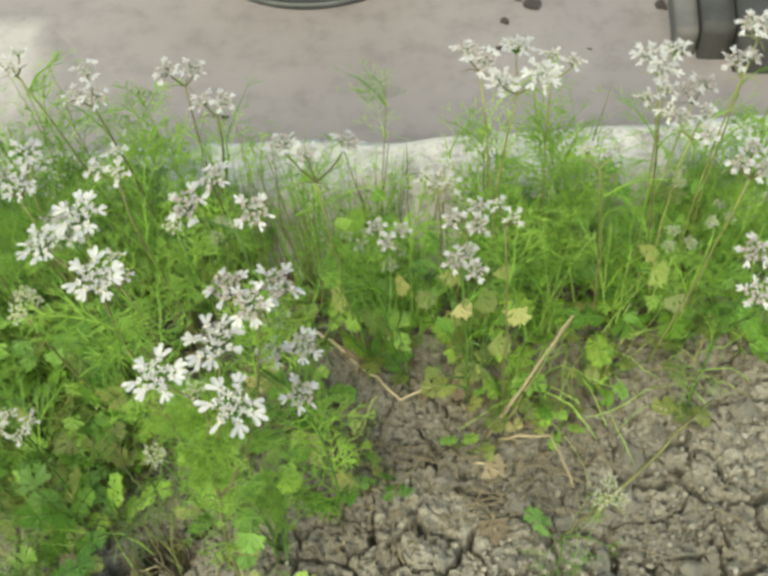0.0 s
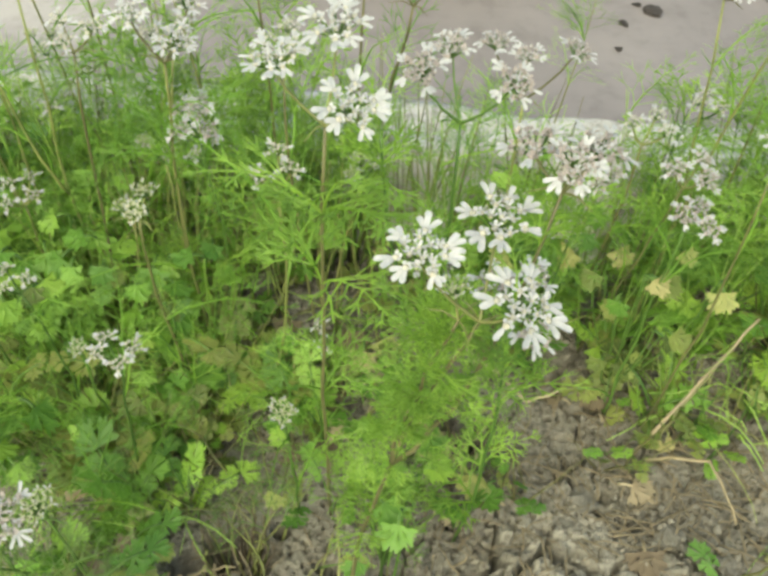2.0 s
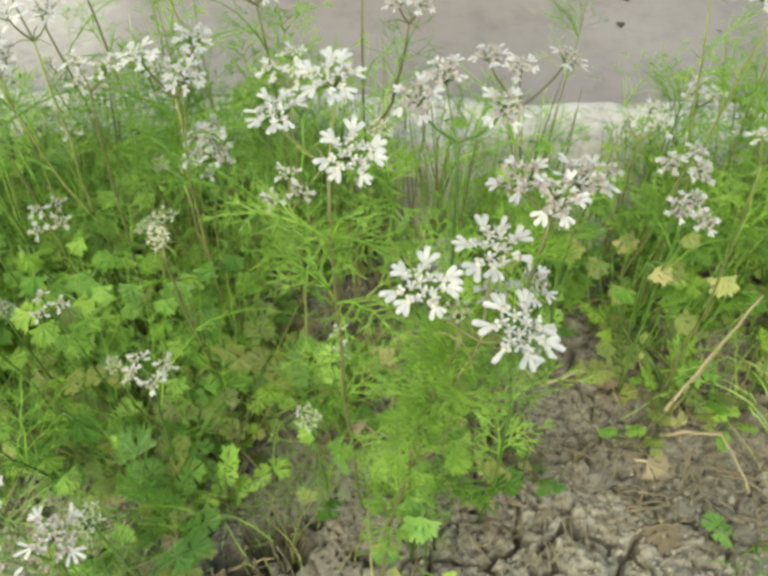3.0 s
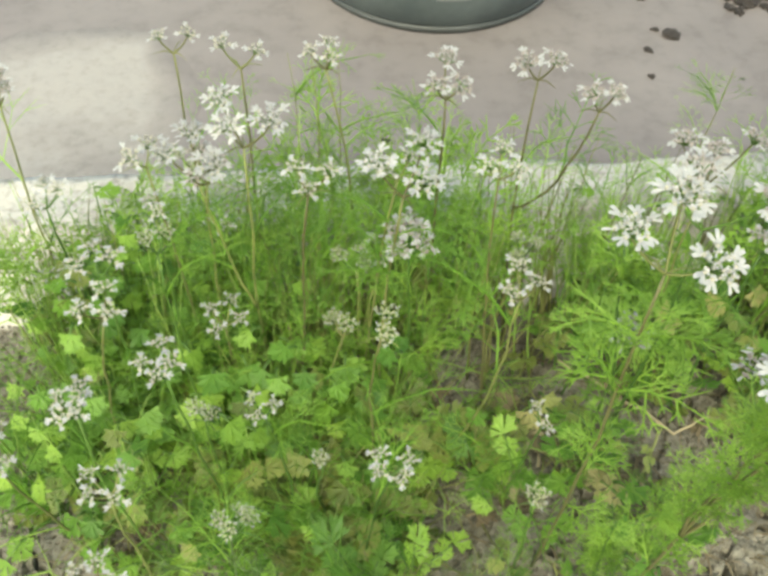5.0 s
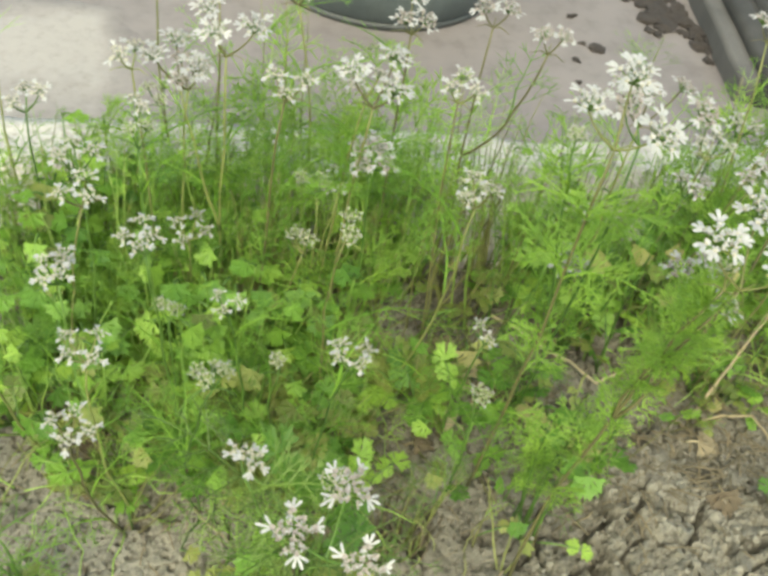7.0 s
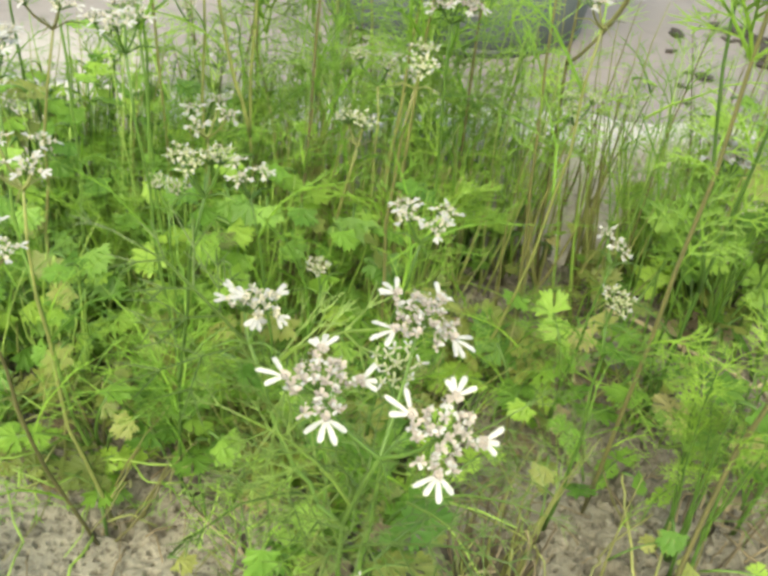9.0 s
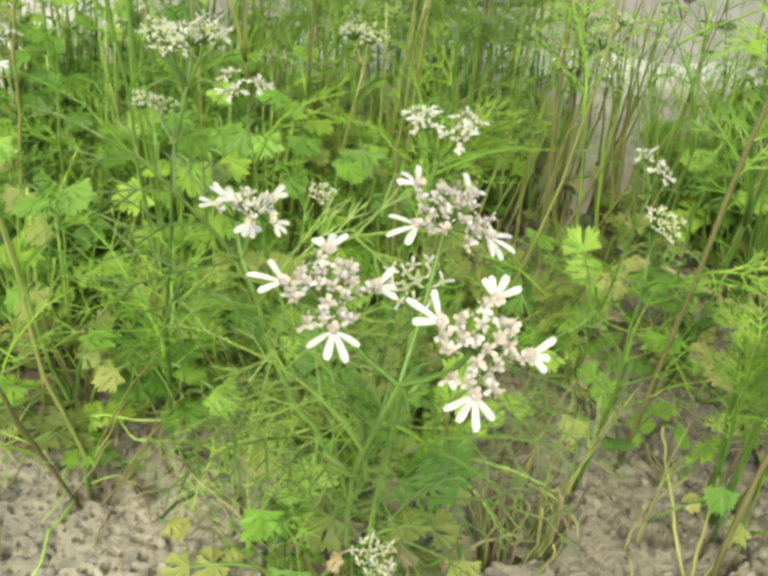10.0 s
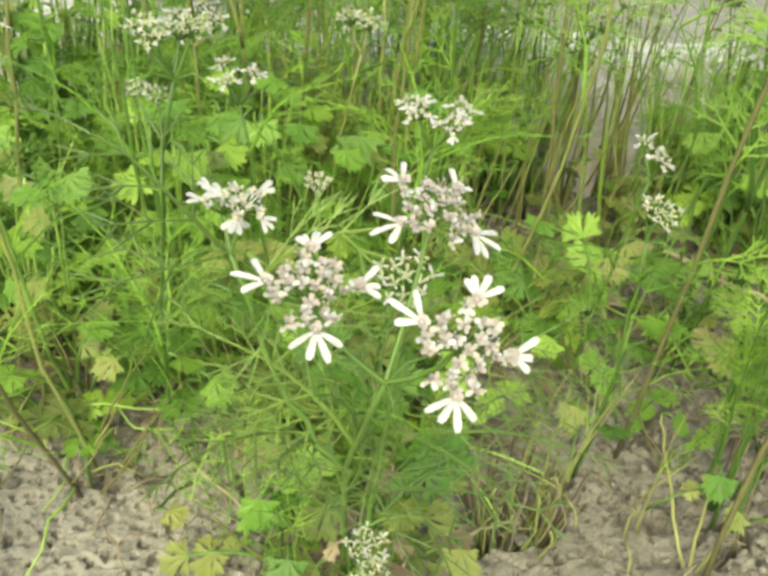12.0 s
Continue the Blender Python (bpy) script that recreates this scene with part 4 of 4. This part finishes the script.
TINY = ((-0.181, 0.246, 0.147, "bud", 0.6, 0.008, 2), (-0.117, 0.233, 0.097, "sparse", 0.45, 0.008, 2), (-0.128, 0.198, 0.1, "bud", 0.6, 0.003, 1), (-0.197, 0.131, 0.054, "bud", 0.6, 0.008, 2),
        (-0.207, 0.225, 0.088, "bud", 0.5, 0.003, 1), (0.029, 0.253, 0.186, "sparse", 0.5, 0.01, 2), (-0.02, 0.277, 0.15, "open", 0.5, 0.013, 3), (0.066, 0.168, 0.105, "bud", 0.5, 0.011, 3))
# some lean far out from their foot
FOOT = {5: (-0.27, 0.207), 6: (-0.271, 0.199), 11: (-0.25, 0.22), 7: (-0.31, 0.235)}
rng = random.Random(21)
for i, (x, y, z, style, size, spread, count) in enumerate(SMALL + SMALLER + TINY):
    foot = FOOT.get(i) or (x + rng.uniform(-0.012, 0.012), y + rng.uniform(0.005, 0.025))
    plant(foot, [(style, size, spray(x, y, z, spread, count, rng))], 40 + i, 1 if y < 0.2 else 6, 9 if i == 11 else 2 if y < 0.27 else 4, i in (5, 6) or (i != 11 and rng.random() < 0.25), big=0.75, low=0.15)

# the row of thin stems by the kerb, with small heads on some
BACK = ((-0.176, 0.287, 0.19), (-0.266, 0.298, 0.19), (-0.246, 0.296, 0.187), (-0.206, 0.282, 0.19), (-0.135, 0.284, 0.19),
        (-0.261, 0.374, 0.19), (-0.233, 0.365, 0.19), (-0.198, 0.358, 0.19), (-0.133, 0.244, 0.17), (-0.33, 0.342, 0.19))
RIGHT = ((0.099, 0.308, 0.19), (0.111, 0.295, 0.19), (0.128, 0.271, 0.19), (0.058, 0.334, 0.19), (0.004, 0.309, 0.15), (0.016, 0.285, 0.15), (0.075, 0.3, 0.17), (0.17, 0.31, 0.18), (0.19, 0.34, 0.19))
for i, (x, y, z) in enumerate(BACK + RIGHT):
    plant((x + rng.uniform(-0.02, 0.02), y + rng.uniform(0.01, 0.03)), [(rng.choice(("sparse", "open", "sparse")), rng.uniform(0.5, 0.65), spray(x, y, z, 0.014, rng.choice((2, 3, 3)), rng))], 90 + i, 1, 2, rng.random() < 0.85, low=0.4, big=0.8)
for i in range(46):
    x, y = -0.33 + 0.54 * ((i * 0.618) % 1.0), rng.uniform(0.3, 0.385)
    if thin_spot(x, y) and i % 3:
        continue
    tall = rng.uniform(0.075, 0.125)
    heads = [(rng.choice(("sparse", "bud")), rng.uniform(0.4, 0.55), spray(x + rng.uniform(-0.02, 0.02), y + rng.uniform(-0.02, 0.02), tall + rng.uniform(0.0, 0.02), 0.012, 3, rng))] if i % 3 == 0 else []
    plant((x, y), heads, 130 + i, 1 if bare(x, y) else 2, 2, 2 if bare(x, y) else rng.choice((0, 3, 3, 3)), 0, tall, rng.choice((2, 3, 4)) if x < 0 else 1, 0.6 if bare(x, y) else 0.4, 0.8)

# leafy clumps
LEFT_CLUMPS = ((-0.285, 0.34), (-0.265, 0.312), (-0.286, 0.3), (-0.256, 0.292), (-0.312, 0.285), (-0.33, 0.284), (-0.33, 0.255), (-0.24, 0.235), (-0.222, 0.231),
               (-0.247, 0.249), (-0.208, 0.256), (-0.174, 0.27), (-0.185, 0.238), (-0.149, 0.264), (-0.124, 0.262))
MID_CLUMPS = ((-0.046, 0.375),
              (-0.196, 0.207), (-0.217, 0.25))
RIGHT_CLUMPS = ((-0.031, 0.335), (-0.008, 0.328), (0.07, 0.37), (0.086, 0.34), (0.053, 0.332), (0.13, 0.32), (0.133, 0.298), (0.162, 0.335), (0.075, 0.376), (0.154, 0.37),
                (0.19, 0.375), (0.18, 0.3), (0.2, 0.32))
for i, (x, y) in enumerate(LEFT_CLUMPS + MID_CLUMPS + RIGHT_CLUMPS):
    plant((x, y), [], 300 + i, rng.choice((6, 7, 8)), rng.choice((1, 1, 2)), False, 1 if rng.random() < 0.12 else 0, rng.uniform(0.03, 0.07), 0, 0.2, 0.9)
# yellowing leaves on long stalks
plant((0.02, 0.295), [], 400, 1, 1, False, 1, 0.06, 2, 0.4, 0.8, tips=((0.036, 0.268, 0.106, "yellow", 0.8), (0.007, 0.269, 0.105, "yellow", 0.7), (0.016, 0.262, 0.08, "olive", 0.8), (0.004, 0.312, 0.08, "yellow", 0.8), (-0.003, 0.302, 0.075, "olive", 0.9), (0.016, 0.288, 0.085, "olive", 0.9), (0.03, 0.306, 0.085, "yellow", 0.7), (0.006, 0.282, 0.075, "green", 0.8), (0.0, 0.262, 0.06, "olive", 0.7), (0.024, 0.272, 0.07, "olive", 0.8), (0.012, 0.3, 0.06, "olive", 0.9)))
plant((-0.04, 0.3), [], 401, 2, 1, False, 0, 0.05, 1, 0.4, 0.8, tips=((-0.041, 0.283, 0.1, "yellow", 0.9), (-0.012, 0.3, 0.09, "yellow", 0.9)))
plant((0.1, 0.33), [], 402, 1, 2, True, 0, 0.06, 2, 0.4, 0.8, tips=((0.105, 0.315, 0.09, "yellow", 0.9), (0.104, 0.302, 0.08, "yellow", 0.9)))
plant((-0.095, 0.29), [], 403, 1, 1, True, 0, 0.05, 1, 0.4, 0.8, tips=((-0.102, 0.285, 0.03, "yellow", 0.9), (-0.095, 0.291, 0.028, "yellow", 0.8), (-0.108, 0.278, 0.025, "olive", 0.7), (-0.102, 0.347, 0.03, "yellow", 0.55), (-0.085, 0.362, 0.03, "yellow", 0.5)))
plant((-0.058, 0.235), [], 404, 1, 1, True, 1, 0.03, 0, 0.4, 0.8, tips=((-0.047, 0.224, 0.03, "yellow", 1.0), (-0.042, 0.22, 0.024, "olive", 0.8)))
plant((-0.2, 0.25), [], 405, 1, 1, True, 1, 0.04, 0, 0.4, 0.7)
# broad leaves standing out over the bed
plant((-0.235, 0.24), [], 406, 1, 1, 3, tips=((-0.237, 0.222, 0.056, "green", 1.25), (-0.213, 0.224, 0.046, "green", 0.9), (-0.25, 0.21, 0.04, "green", 0.9), (-0.239, 0.204, 0.04, "green", 0.8)))
plant((-0.215, 0.265), [], 407, 1, 0, 1, tips=((-0.213, 0.254, 0.05, "olive", 0.9), (-0.198, 0.256, 0.04, "green", 0.8), (-0.235, 0.262, 0.05, "green", 0.8)))
plant((-0.278, 0.235), [], 408, 0, 1, 1, tips=((-0.274, 0.227, 0.04, "green", 0.8), (-0.29, 0.24, 0.045, "green", 0.7)))
plant((-0.132, 0.245), [], 409, 0, 0, 1, tips=((-0.132, 0.27, 0.05, "green", 0.8), (-0.129, 0.234, 0.03, "green", 0.7), (-0.13, 0.207, 0.03, "olive", 0.7)))
plant((-0.07, 0.25), [], 410, 0, 0, 3, tips=((-0.078, 0.226, 0.05, "green", 1.1), (-0.092, 0.245, 0.032, "green", 0.7), (-0.075, 0.208, 0.045, "green", 0.8)))
plant((-0.102, 0.166), [], 411, 0, 0, 1, tips=((-0.097, 0.181, 0.03, "green", 0.7), (-0.107, 0.2, 0.03, "green", 0.6), (-0.09, 0.172, 0.02, "olive", 0.5)))
plant((-0.24, 0.207), [], 412, 0, 4, 0, 0, 0.025, 0, 0.3, 0.6, lush=2, tips=((-0.249, 0.181, 0.01, "yellow", 0.55), (-0.26, 0.222, 0.03, "olive", 0.8), (-0.243, 0.211, 0.03, "green", 0.9)))
plant((-0.086, 0.192), [], 415, 0, 44, 0, 0, 0.1, 3, 0.4, 0.38, lush=True, tips=((-0.093, 0.178, 0.08, "green", 0.9), (-0.083, 0.17, 0.085, "green", 0.9), (-0.078, 0.196, 0.075, "green", 0.9), (-0.092, 0.2, 0.07, "green", 0.9)))
plant((-0.148, 0.19), [], 413, 0, 4, 1, 0, 0.06, 3, 0.6, 0.5, lush=2)
# a tall feathery plant without flowers
plant((-0.205, 0.37), [], 414, 0, 14, 1, 0, 0.19, 2, 0.45, 0.75)
for i, (x, y) in enumerate(((-0.265, 0.3), (-0.235, 0.29), (-0.205, 0.3), (-0.175, 0.285), (-0.25, 0.275))):
    tips = [(x + rng.uniform(-0.02, 0.02), y + rng.uniform(-0.025, 0.01), rng.uniform(0.04, 0.09), "green", rng.uniform(0.8, 1.1)) for _ in range(7)]
    plant((x, y), [], 1300 + i, 1, 5, 3, 0, 0.09, 1, 0.5, 0.6, tips=tips, lush=1)
# leafy plants with toothed leaves held up on their stalks
for i in range(40):
    x, y = (rng.uniform(-0.345, -0.22), rng.uniform(0.245, 0.37)) if i < 31 else (rng.uniform(-0.06, 0.14), rng.uniform(0.31, 0.37))
    if thin_spot(x, y):
        continue
    tips = [(x + rng.uniform(-0.022, 0.022), y + rng.uniform(-0.025, 0.015), rng.uniform(0.035, 0.07 + 0.3 * max(0.0, y - 0.25)), "olive" if rng.random() < 0.12 else "green", rng.uniform(0.6, 0.95)) for _ in range(6)]
    plant((x, y), [], 1000 + i, 1, 2, rng.choice((0, 3)), 0, 0.07, 1, 0.4, 0.7, tips=tips)
# green growth in front of the kerb
for i in range(30):
    x = rng.uniform(-0.33, -0.11) if i < 19 else rng.uniform(0.01, 0.22)
    y = rng.uniform(0.3, 0.38)
    if thin_spot(x, y):
        continue
    plant((x, y), [], 480 + i, 1 if bare(x, y) else 4, 5, 2 if bare(x, y) else rng.choice((0, 3, 3, 3)), 0, rng.uniform(0.075, 0.125), 4 if x < 0 else 2, 0.65 if bare(x, y) else 0.4, 0.75)
for i in range(7):
    x, y = rng.uniform(0.02, 0.21), rng.uniform(0.345, 0.376)
    if thin_spot(x, y):
        continue
    plant((x, y), [], 640 + i, 3, 2, 3, 0, rng.uniform(0.05, 0.075), 2, 0.2, 0.8)
for i in range(28):
    x = rng.uniform(0.03, 0.22) if i < 12 else rng.uniform(-0.34, -0.1) if i < 24 else rng.uniform(-0.09, 0.03)
    y = rng.uniform(0.3, 0.385)
    if thin_spot(x, y):
        continue
    plant((x, y), [], 700 + i, 0, 10 if 11 < i < 24 else 7, rng.choice((0, 3, 3, 3)), 0, rng.uniform(0.1, 0.165), 2 if x < 0 else 0, 0.6, 0.7, lush=True)
for i in range(19):
    x, y = rng.uniform(-0.3, -0.112) if i < 13 else rng.uniform(0.045, 0.2), rng.uniform(0.355, 0.385)
    plant((x, y), [], 1100 + i, 1, 9, 3, 0, rng.uniform(0.07, 0.1), 3, 0.45, 0.6, lush=i % 3 > 0)
for i in range(5):
    plant((-0.062 + 0.009 * i, rng.uniform(0.35, 0.385)), [], 1150 + i, 1, 8, 3, 0, rng.uniform(0.065, 0.09), 3, 0.4, 0.55, lush=i % 2)
# thin brownish stems in the openings before the kerb
for i in range(8):
    x = rng.uniform(-0.108, -0.066) if i % 2 else rng.uniform(-0.01, 0.04)
    plant((x, rng.uniform(0.33, 0.375)), [], 760 + i, 1, 1, True, 0, rng.uniform(0.08, 0.14), 2, 0.7, 0.6)
# thin straight stems standing close along the kerb
for i in range(23):
    x, y = -0.35 + 0.57 * ((i * 0.618 + 0.3) % 1.0), rng.uniform(0.34, 0.388)
    if (thin_spot(x, y) or x > 0) and i % 2:
        continue
    plant((x, y), [], 860 + i, 0, 1, 1 if x < -0.29 else rng.choice((1, 3, 3, 3)), 0, rng.uniform(0.08, 0.15), 9 if x < 0 else 4, 0.75, 0.6)
# feathery plants before the spilt mortar
for i in range(9):
    plant((rng.uniform(-0.36, -0.26), rng.uniform(0.29, 0.37)), [], 780 + i, 3, 4, rng.choice((0, 1, 3)), 0, rng.uniform(0.06, 0.12), 2, 0.3, 0.7, lush=i % 2 == 0)
# brownish bare stems in the hollow of the bed
for i, (x, y) in enumerate(((-0.24, 0.318), (-0.215, 0.31), (-0.195, 0.322), (-0.175, 0.312), (-0.15, 0.318), (-0.225, 0.335), (-0.185, 0.34), (-0.1, 0.33))):
    plant((x, y), [], 530 + i, 0, 1, 2, 0, rng.uniform(0.07, 0.11), 5, 0.6, 0.7)
# low toothed leaves at the near edge of the bed
for i, (x, y) in enumerate(((-0.215, 0.172), (-0.188, 0.182), (-0.2, 0.198))):
    plant((x, y), [], 440 + i, 5, 4, i % 2 == 0, 1 if i == 2 else 0, 0.03, 0, 0.1, 0.7)
for i, (x, y) in enumerate(((-0.271, 0.199), (-0.266, 0.208), (-0.274, 0.212))):
    plant((x, y), [], 820 + i, 0, 1, True, 0, 0.05, 0, 0.8, 0.5)
# low seedlings and tangled small leaves between the plants
for i in range(40):
    x, y = (rng.uniform(-0.3, -0.07), rng.uniform(0.2, 0.3)) if i < 31 else (rng.uniform(0.03, 0.1), rng.uniform(0.255, 0.31))
    if x > -0.15 and y < 0.25:
        continue
    plant((x, y), [], 900 + i, rng.choice((4, 5, 6)), rng.choice((0, 1)), rng.choice((1, 2, 0)), 1 if i % 9 == 0 else 0, rng.uniform(0.015, 0.03), 2, 0.3, rng.uniform(0.45, 0.7) if x < 0 else 0.4)
for i in range(12):
    x, y = rng.uniform(-0.225, -0.165), rng.uniform(0.205, 0.255)
    plant((x, y), [], 1200 + i, 6, 1, rng.choice((1, 2)), 1 if i % 5 == 0 else 0, rng.uniform(0.015, 0.03), 3, 0.3, rng.uniform(0.4, 0.6))
for i, (x, y) in enumerate(((-0.045, 0.245), (0.01, 0.245), (-0.03, 0.225))):
    plant((x, y), [], 1250 + i, 5, 1, 1, 1 if i % 3 == 0 else 0, 0.02, 3, 0.3, 0.42)
# thin plants at the near edge of the bed
for i, (x, y) in enumerate(((-0.262, 0.21), (-0.092, 0.205), (-0.112, 0.182), (-0.085, 0.175), (-0.13, 0.2), (-0.215, 0.172))):
    plant((x, y), [], 450 + i, 1, 1, True, 1 if i == 2 else 0, rng.uniform(0.03, 0.05), 0, 0.5, 0.5)


plant((-0.318, 0.172), [("bud", 0.5, spray(-0.326, 0.178, 0.062, 0.006, 2, rng))], 470, 1, 9, False, 0, 0.07, 2, 0.1, 0.8)


# ---- dry stalks and straws on the soil ----
def stalk(name, points, r, mat, label):
    rng = random.Random(int(abs(points[0][0]) * 1e4))
    pts = []
    for a, b in zip(points, points[1:]):
        pts += bend(a, b, (0, 0, 0.002), rng, 5, 0.0008)[:-1]
    pts.append(Vector(points[-1]))
    bag = Bag()
    tube(bag, pts, [r * (1 - 0.4 * i / (len(pts) - 1)) for i in range(len(pts))], 6)
    tagged(new(name, bag.mesh(name, mat)), label, "stalk")


stalk("dry_stalk", ((0.023, 0.25, 0.002), (0.044, 0.266, 0.03), (0.07, 0.287, 0.064)), 0.001, STRAW, "thick pale dry stalk leaning over bare soil")
stalk("dry_stalk", ((0.034, 0.258, 0.002), (0.05, 0.272, 0.028), (0.07, 0.29, 0.055)), 0.0009, STALK, "greenish old stalk leaning over bare soil")
stalk("dry_stalk", ((-0.118, 0.178, 0.002), (-0.112, 0.187, 0.006), (-0.097, 0.192, 0.02)), 0.0005, STALK, "thin forked dry twig on cracked soil")
stalk("dry_stalk", ((-0.12, 0.166, 0.002), (-0.118, 0.177, 0.004)), 0.0004, STALK, "short pale twig on cracked soil")
stalk("dry_stalk", ((-0.243, 0.205, 0.004), (-0.222, 0.18, 0.004)), 0.0005, STRAW, "thin pale straw lying beside the leaves")
stalk("dry_stalk", ((-0.167, 0.178, 0.0), (-0.147, 0.183, 0.002)), 0.0007, STRAW, "short pale root lying across the hollow")
stalk("dry_stalk", ((0.076, 0.203, 0.004), (0.108, 0.23, 0.01), (0.145, 0.262, 0.015)), 0.0013, STALK, "greenish dry stalk lying on cracked soil")
stalk("dry_stalk", ((-0.075, 0.327, 0.006), (-0.045, 0.297, 0.006), (-0.023, 0.276, 0.004), (0.0, 0.284, 0.008)), 0.0011, STRAW, "thin bent straw lying on bare soil")
stalk("dry_stalk", ((0.03, 0.249, 0.004), (0.058, 0.247, 0.01), (0.067, 0.22, 0.003)), 0.0009, STRAW, "thin curled straw lying on bare soil")
stalk("dry_stalk", ((0.159, 0.319, 0.01), (0.14, 0.29, 0.006)), 0.0012, STRAW, "short pale straw lying on bare soil")
stalk("dry_stalk", ((-0.06, 0.24, 0.003), (-0.045, 0.255, 0.006), (-0.035, 0.27, 0.02)), 0.0011, STALK, "short brown stalk beside the bare soil")


def dry_tuft(x, y, seed, count, spread, high, mats, label):
    """A clump of old stalks that rise from one foot and bow outwards."""
    rng = random.Random(seed)
    root = new("dry_tuft")
    root.location = (x, y, soil_height(x, y))
    for k in range(count):
        a = 6.28 * k / count + rng.uniform(-0.3, 0.3)
        out = Vector((math.cos(a), math.sin(a), 0))
        start = out * rng.uniform(0.002, 0.006) + Vector((0, 0, -0.03))
        end = out * spread * rng.uniform(0.6, 1.2) + Vector((rng.uniform(-0.003, 0.003), -0.3 * spread, high * rng.uniform(0.5, 1.1)))
        pts = bend(start, end, out * spread * rng.uniform(0.2, 0.5) + Vector((0, 0, 0.35 * high)), rng, 7, 0.0006)
        bag = Bag()
        tube(bag, pts, [rng.uniform(0.0004, 0.0006) * (1 - 0.06 * i) for i in range(8)], 5)
        part("stalk", bag.mesh("stalk", rng.choice(mats)), root)
    tagged(root, label, "dry tuft")


dry_tuft(-0.148, 0.19, 77, 34, 0.014, 0.03, (DEAD, DEAD, DEAD, STALK, OLIVE), "clump of old olive-brown stalks rising from the soil")
dry_tuft(-0.066, 0.204, 78, 14, 0.014, 0.024, (DEAD, DEAD, STRAW), "sparse clump of dead reddish-brown stalks on bare soil")


def litter():
    """Broken straws and twigs scattered over the bare soil."""
    rng, bag = random.Random(31), Bag()
    for k in range(620):
        x, y = (rng.uniform(-0.06, 0.22), rng.uniform(0.15, 0.31)) if k < 180 else (rng.uniform(-0.4, -0.06), rng.uniform(0.15, 0.33)) if k < 420 else (rng.uniform(-0.07, 0.1), rng.uniform(0.2, 0.275))
        a, l = rng.uniform(0, 6.28), rng.uniform(0.006, 0.022)
        d = Vector((math.cos(a), math.sin(a), 0)) * l
        z = soil_height(x, y) + 0.003
        tube(bag, bend((x, y, z), Vector((x, y, z + rng.uniform(-0.001, 0.003))) + d, (0, 0, rng.uniform(0, 0.002)), rng, 4, 0.0008), [rng.uniform(0.0002, 0.0005)] * 5, 4)
    tagged(new("straw_litter", bag.mesh("straw_litter", DEAD)), "broken brown straws scattered over bare soil", "litter", "", "stuff")


litter()


def tangle():
    """Thin limp stems lying over one another between the plants."""
    rng, bag = random.Random(63), Bag()
    for k in range(420):
        x, y = (rng.uniform(-0.33, -0.07), rng.uniform(0.195, 0.315)) if k < 330 else (rng.uniform(0.02, 0.15), rng.uniform(0.255, 0.33))
        if -0.15 < x < 0 and y < 0.25:
            continue
        a, l, z = rng.uniform(0, 6.28), rng.uniform(0.015, 0.045), soil_height(x, y) + rng.uniform(0.003, 0.022)
        end = Vector((x + l * math.cos(a), y + l * math.sin(a), max(0.003, z + rng.uniform(-0.012, 0.014))))
        r = rng.uniform(0.00025, 0.0005)
        tube(bag, bend((x, y, z), end, (rng.uniform(-0.006, 0.006), rng.uniform(-0.006, 0.006), rng.uniform(-0.002, 0.006)), rng, 5, 0.0012), [r, r, r, r * 0.9, r * 0.8, r * 0.6], 4, rng.choice((0, 0, 1, 2)))
    tagged(new("fallen_stems", bag.mesh("fallen_stems", STEM_PALE, STALK, OLIVE)), "thin limp green and olive stems tangled over the soil", "stems", "", "stuff")


tangle()

# withered leaves on the soil
rng = random.Random(51)
for k in range(60):
    x, y = rng.uniform(-0.3, 0.03), rng.uniform(0.19, 0.35)
    if k < 4:
        x, y = (-0.105, -0.118, -0.098, -0.21)[k], (0.247, 0.262, 0.262, 0.25)[k]
    ob = new("dry_leaf", DRY[k % 3] if k > 3 else DRY[0])
    ob.matrix_basis = turned((x, y, soil_height(x, y) + 0.004), rng.uniform(0, 6.28), rng.uniform(-0.3, 0.3), rng.uniform(-0.5, 0.5), rng.uniform(0.7, 1.3))
    tagged(ob, "withered brown coriander leaf lying on the soil", "dry leaf", "withered leaves on the bed")
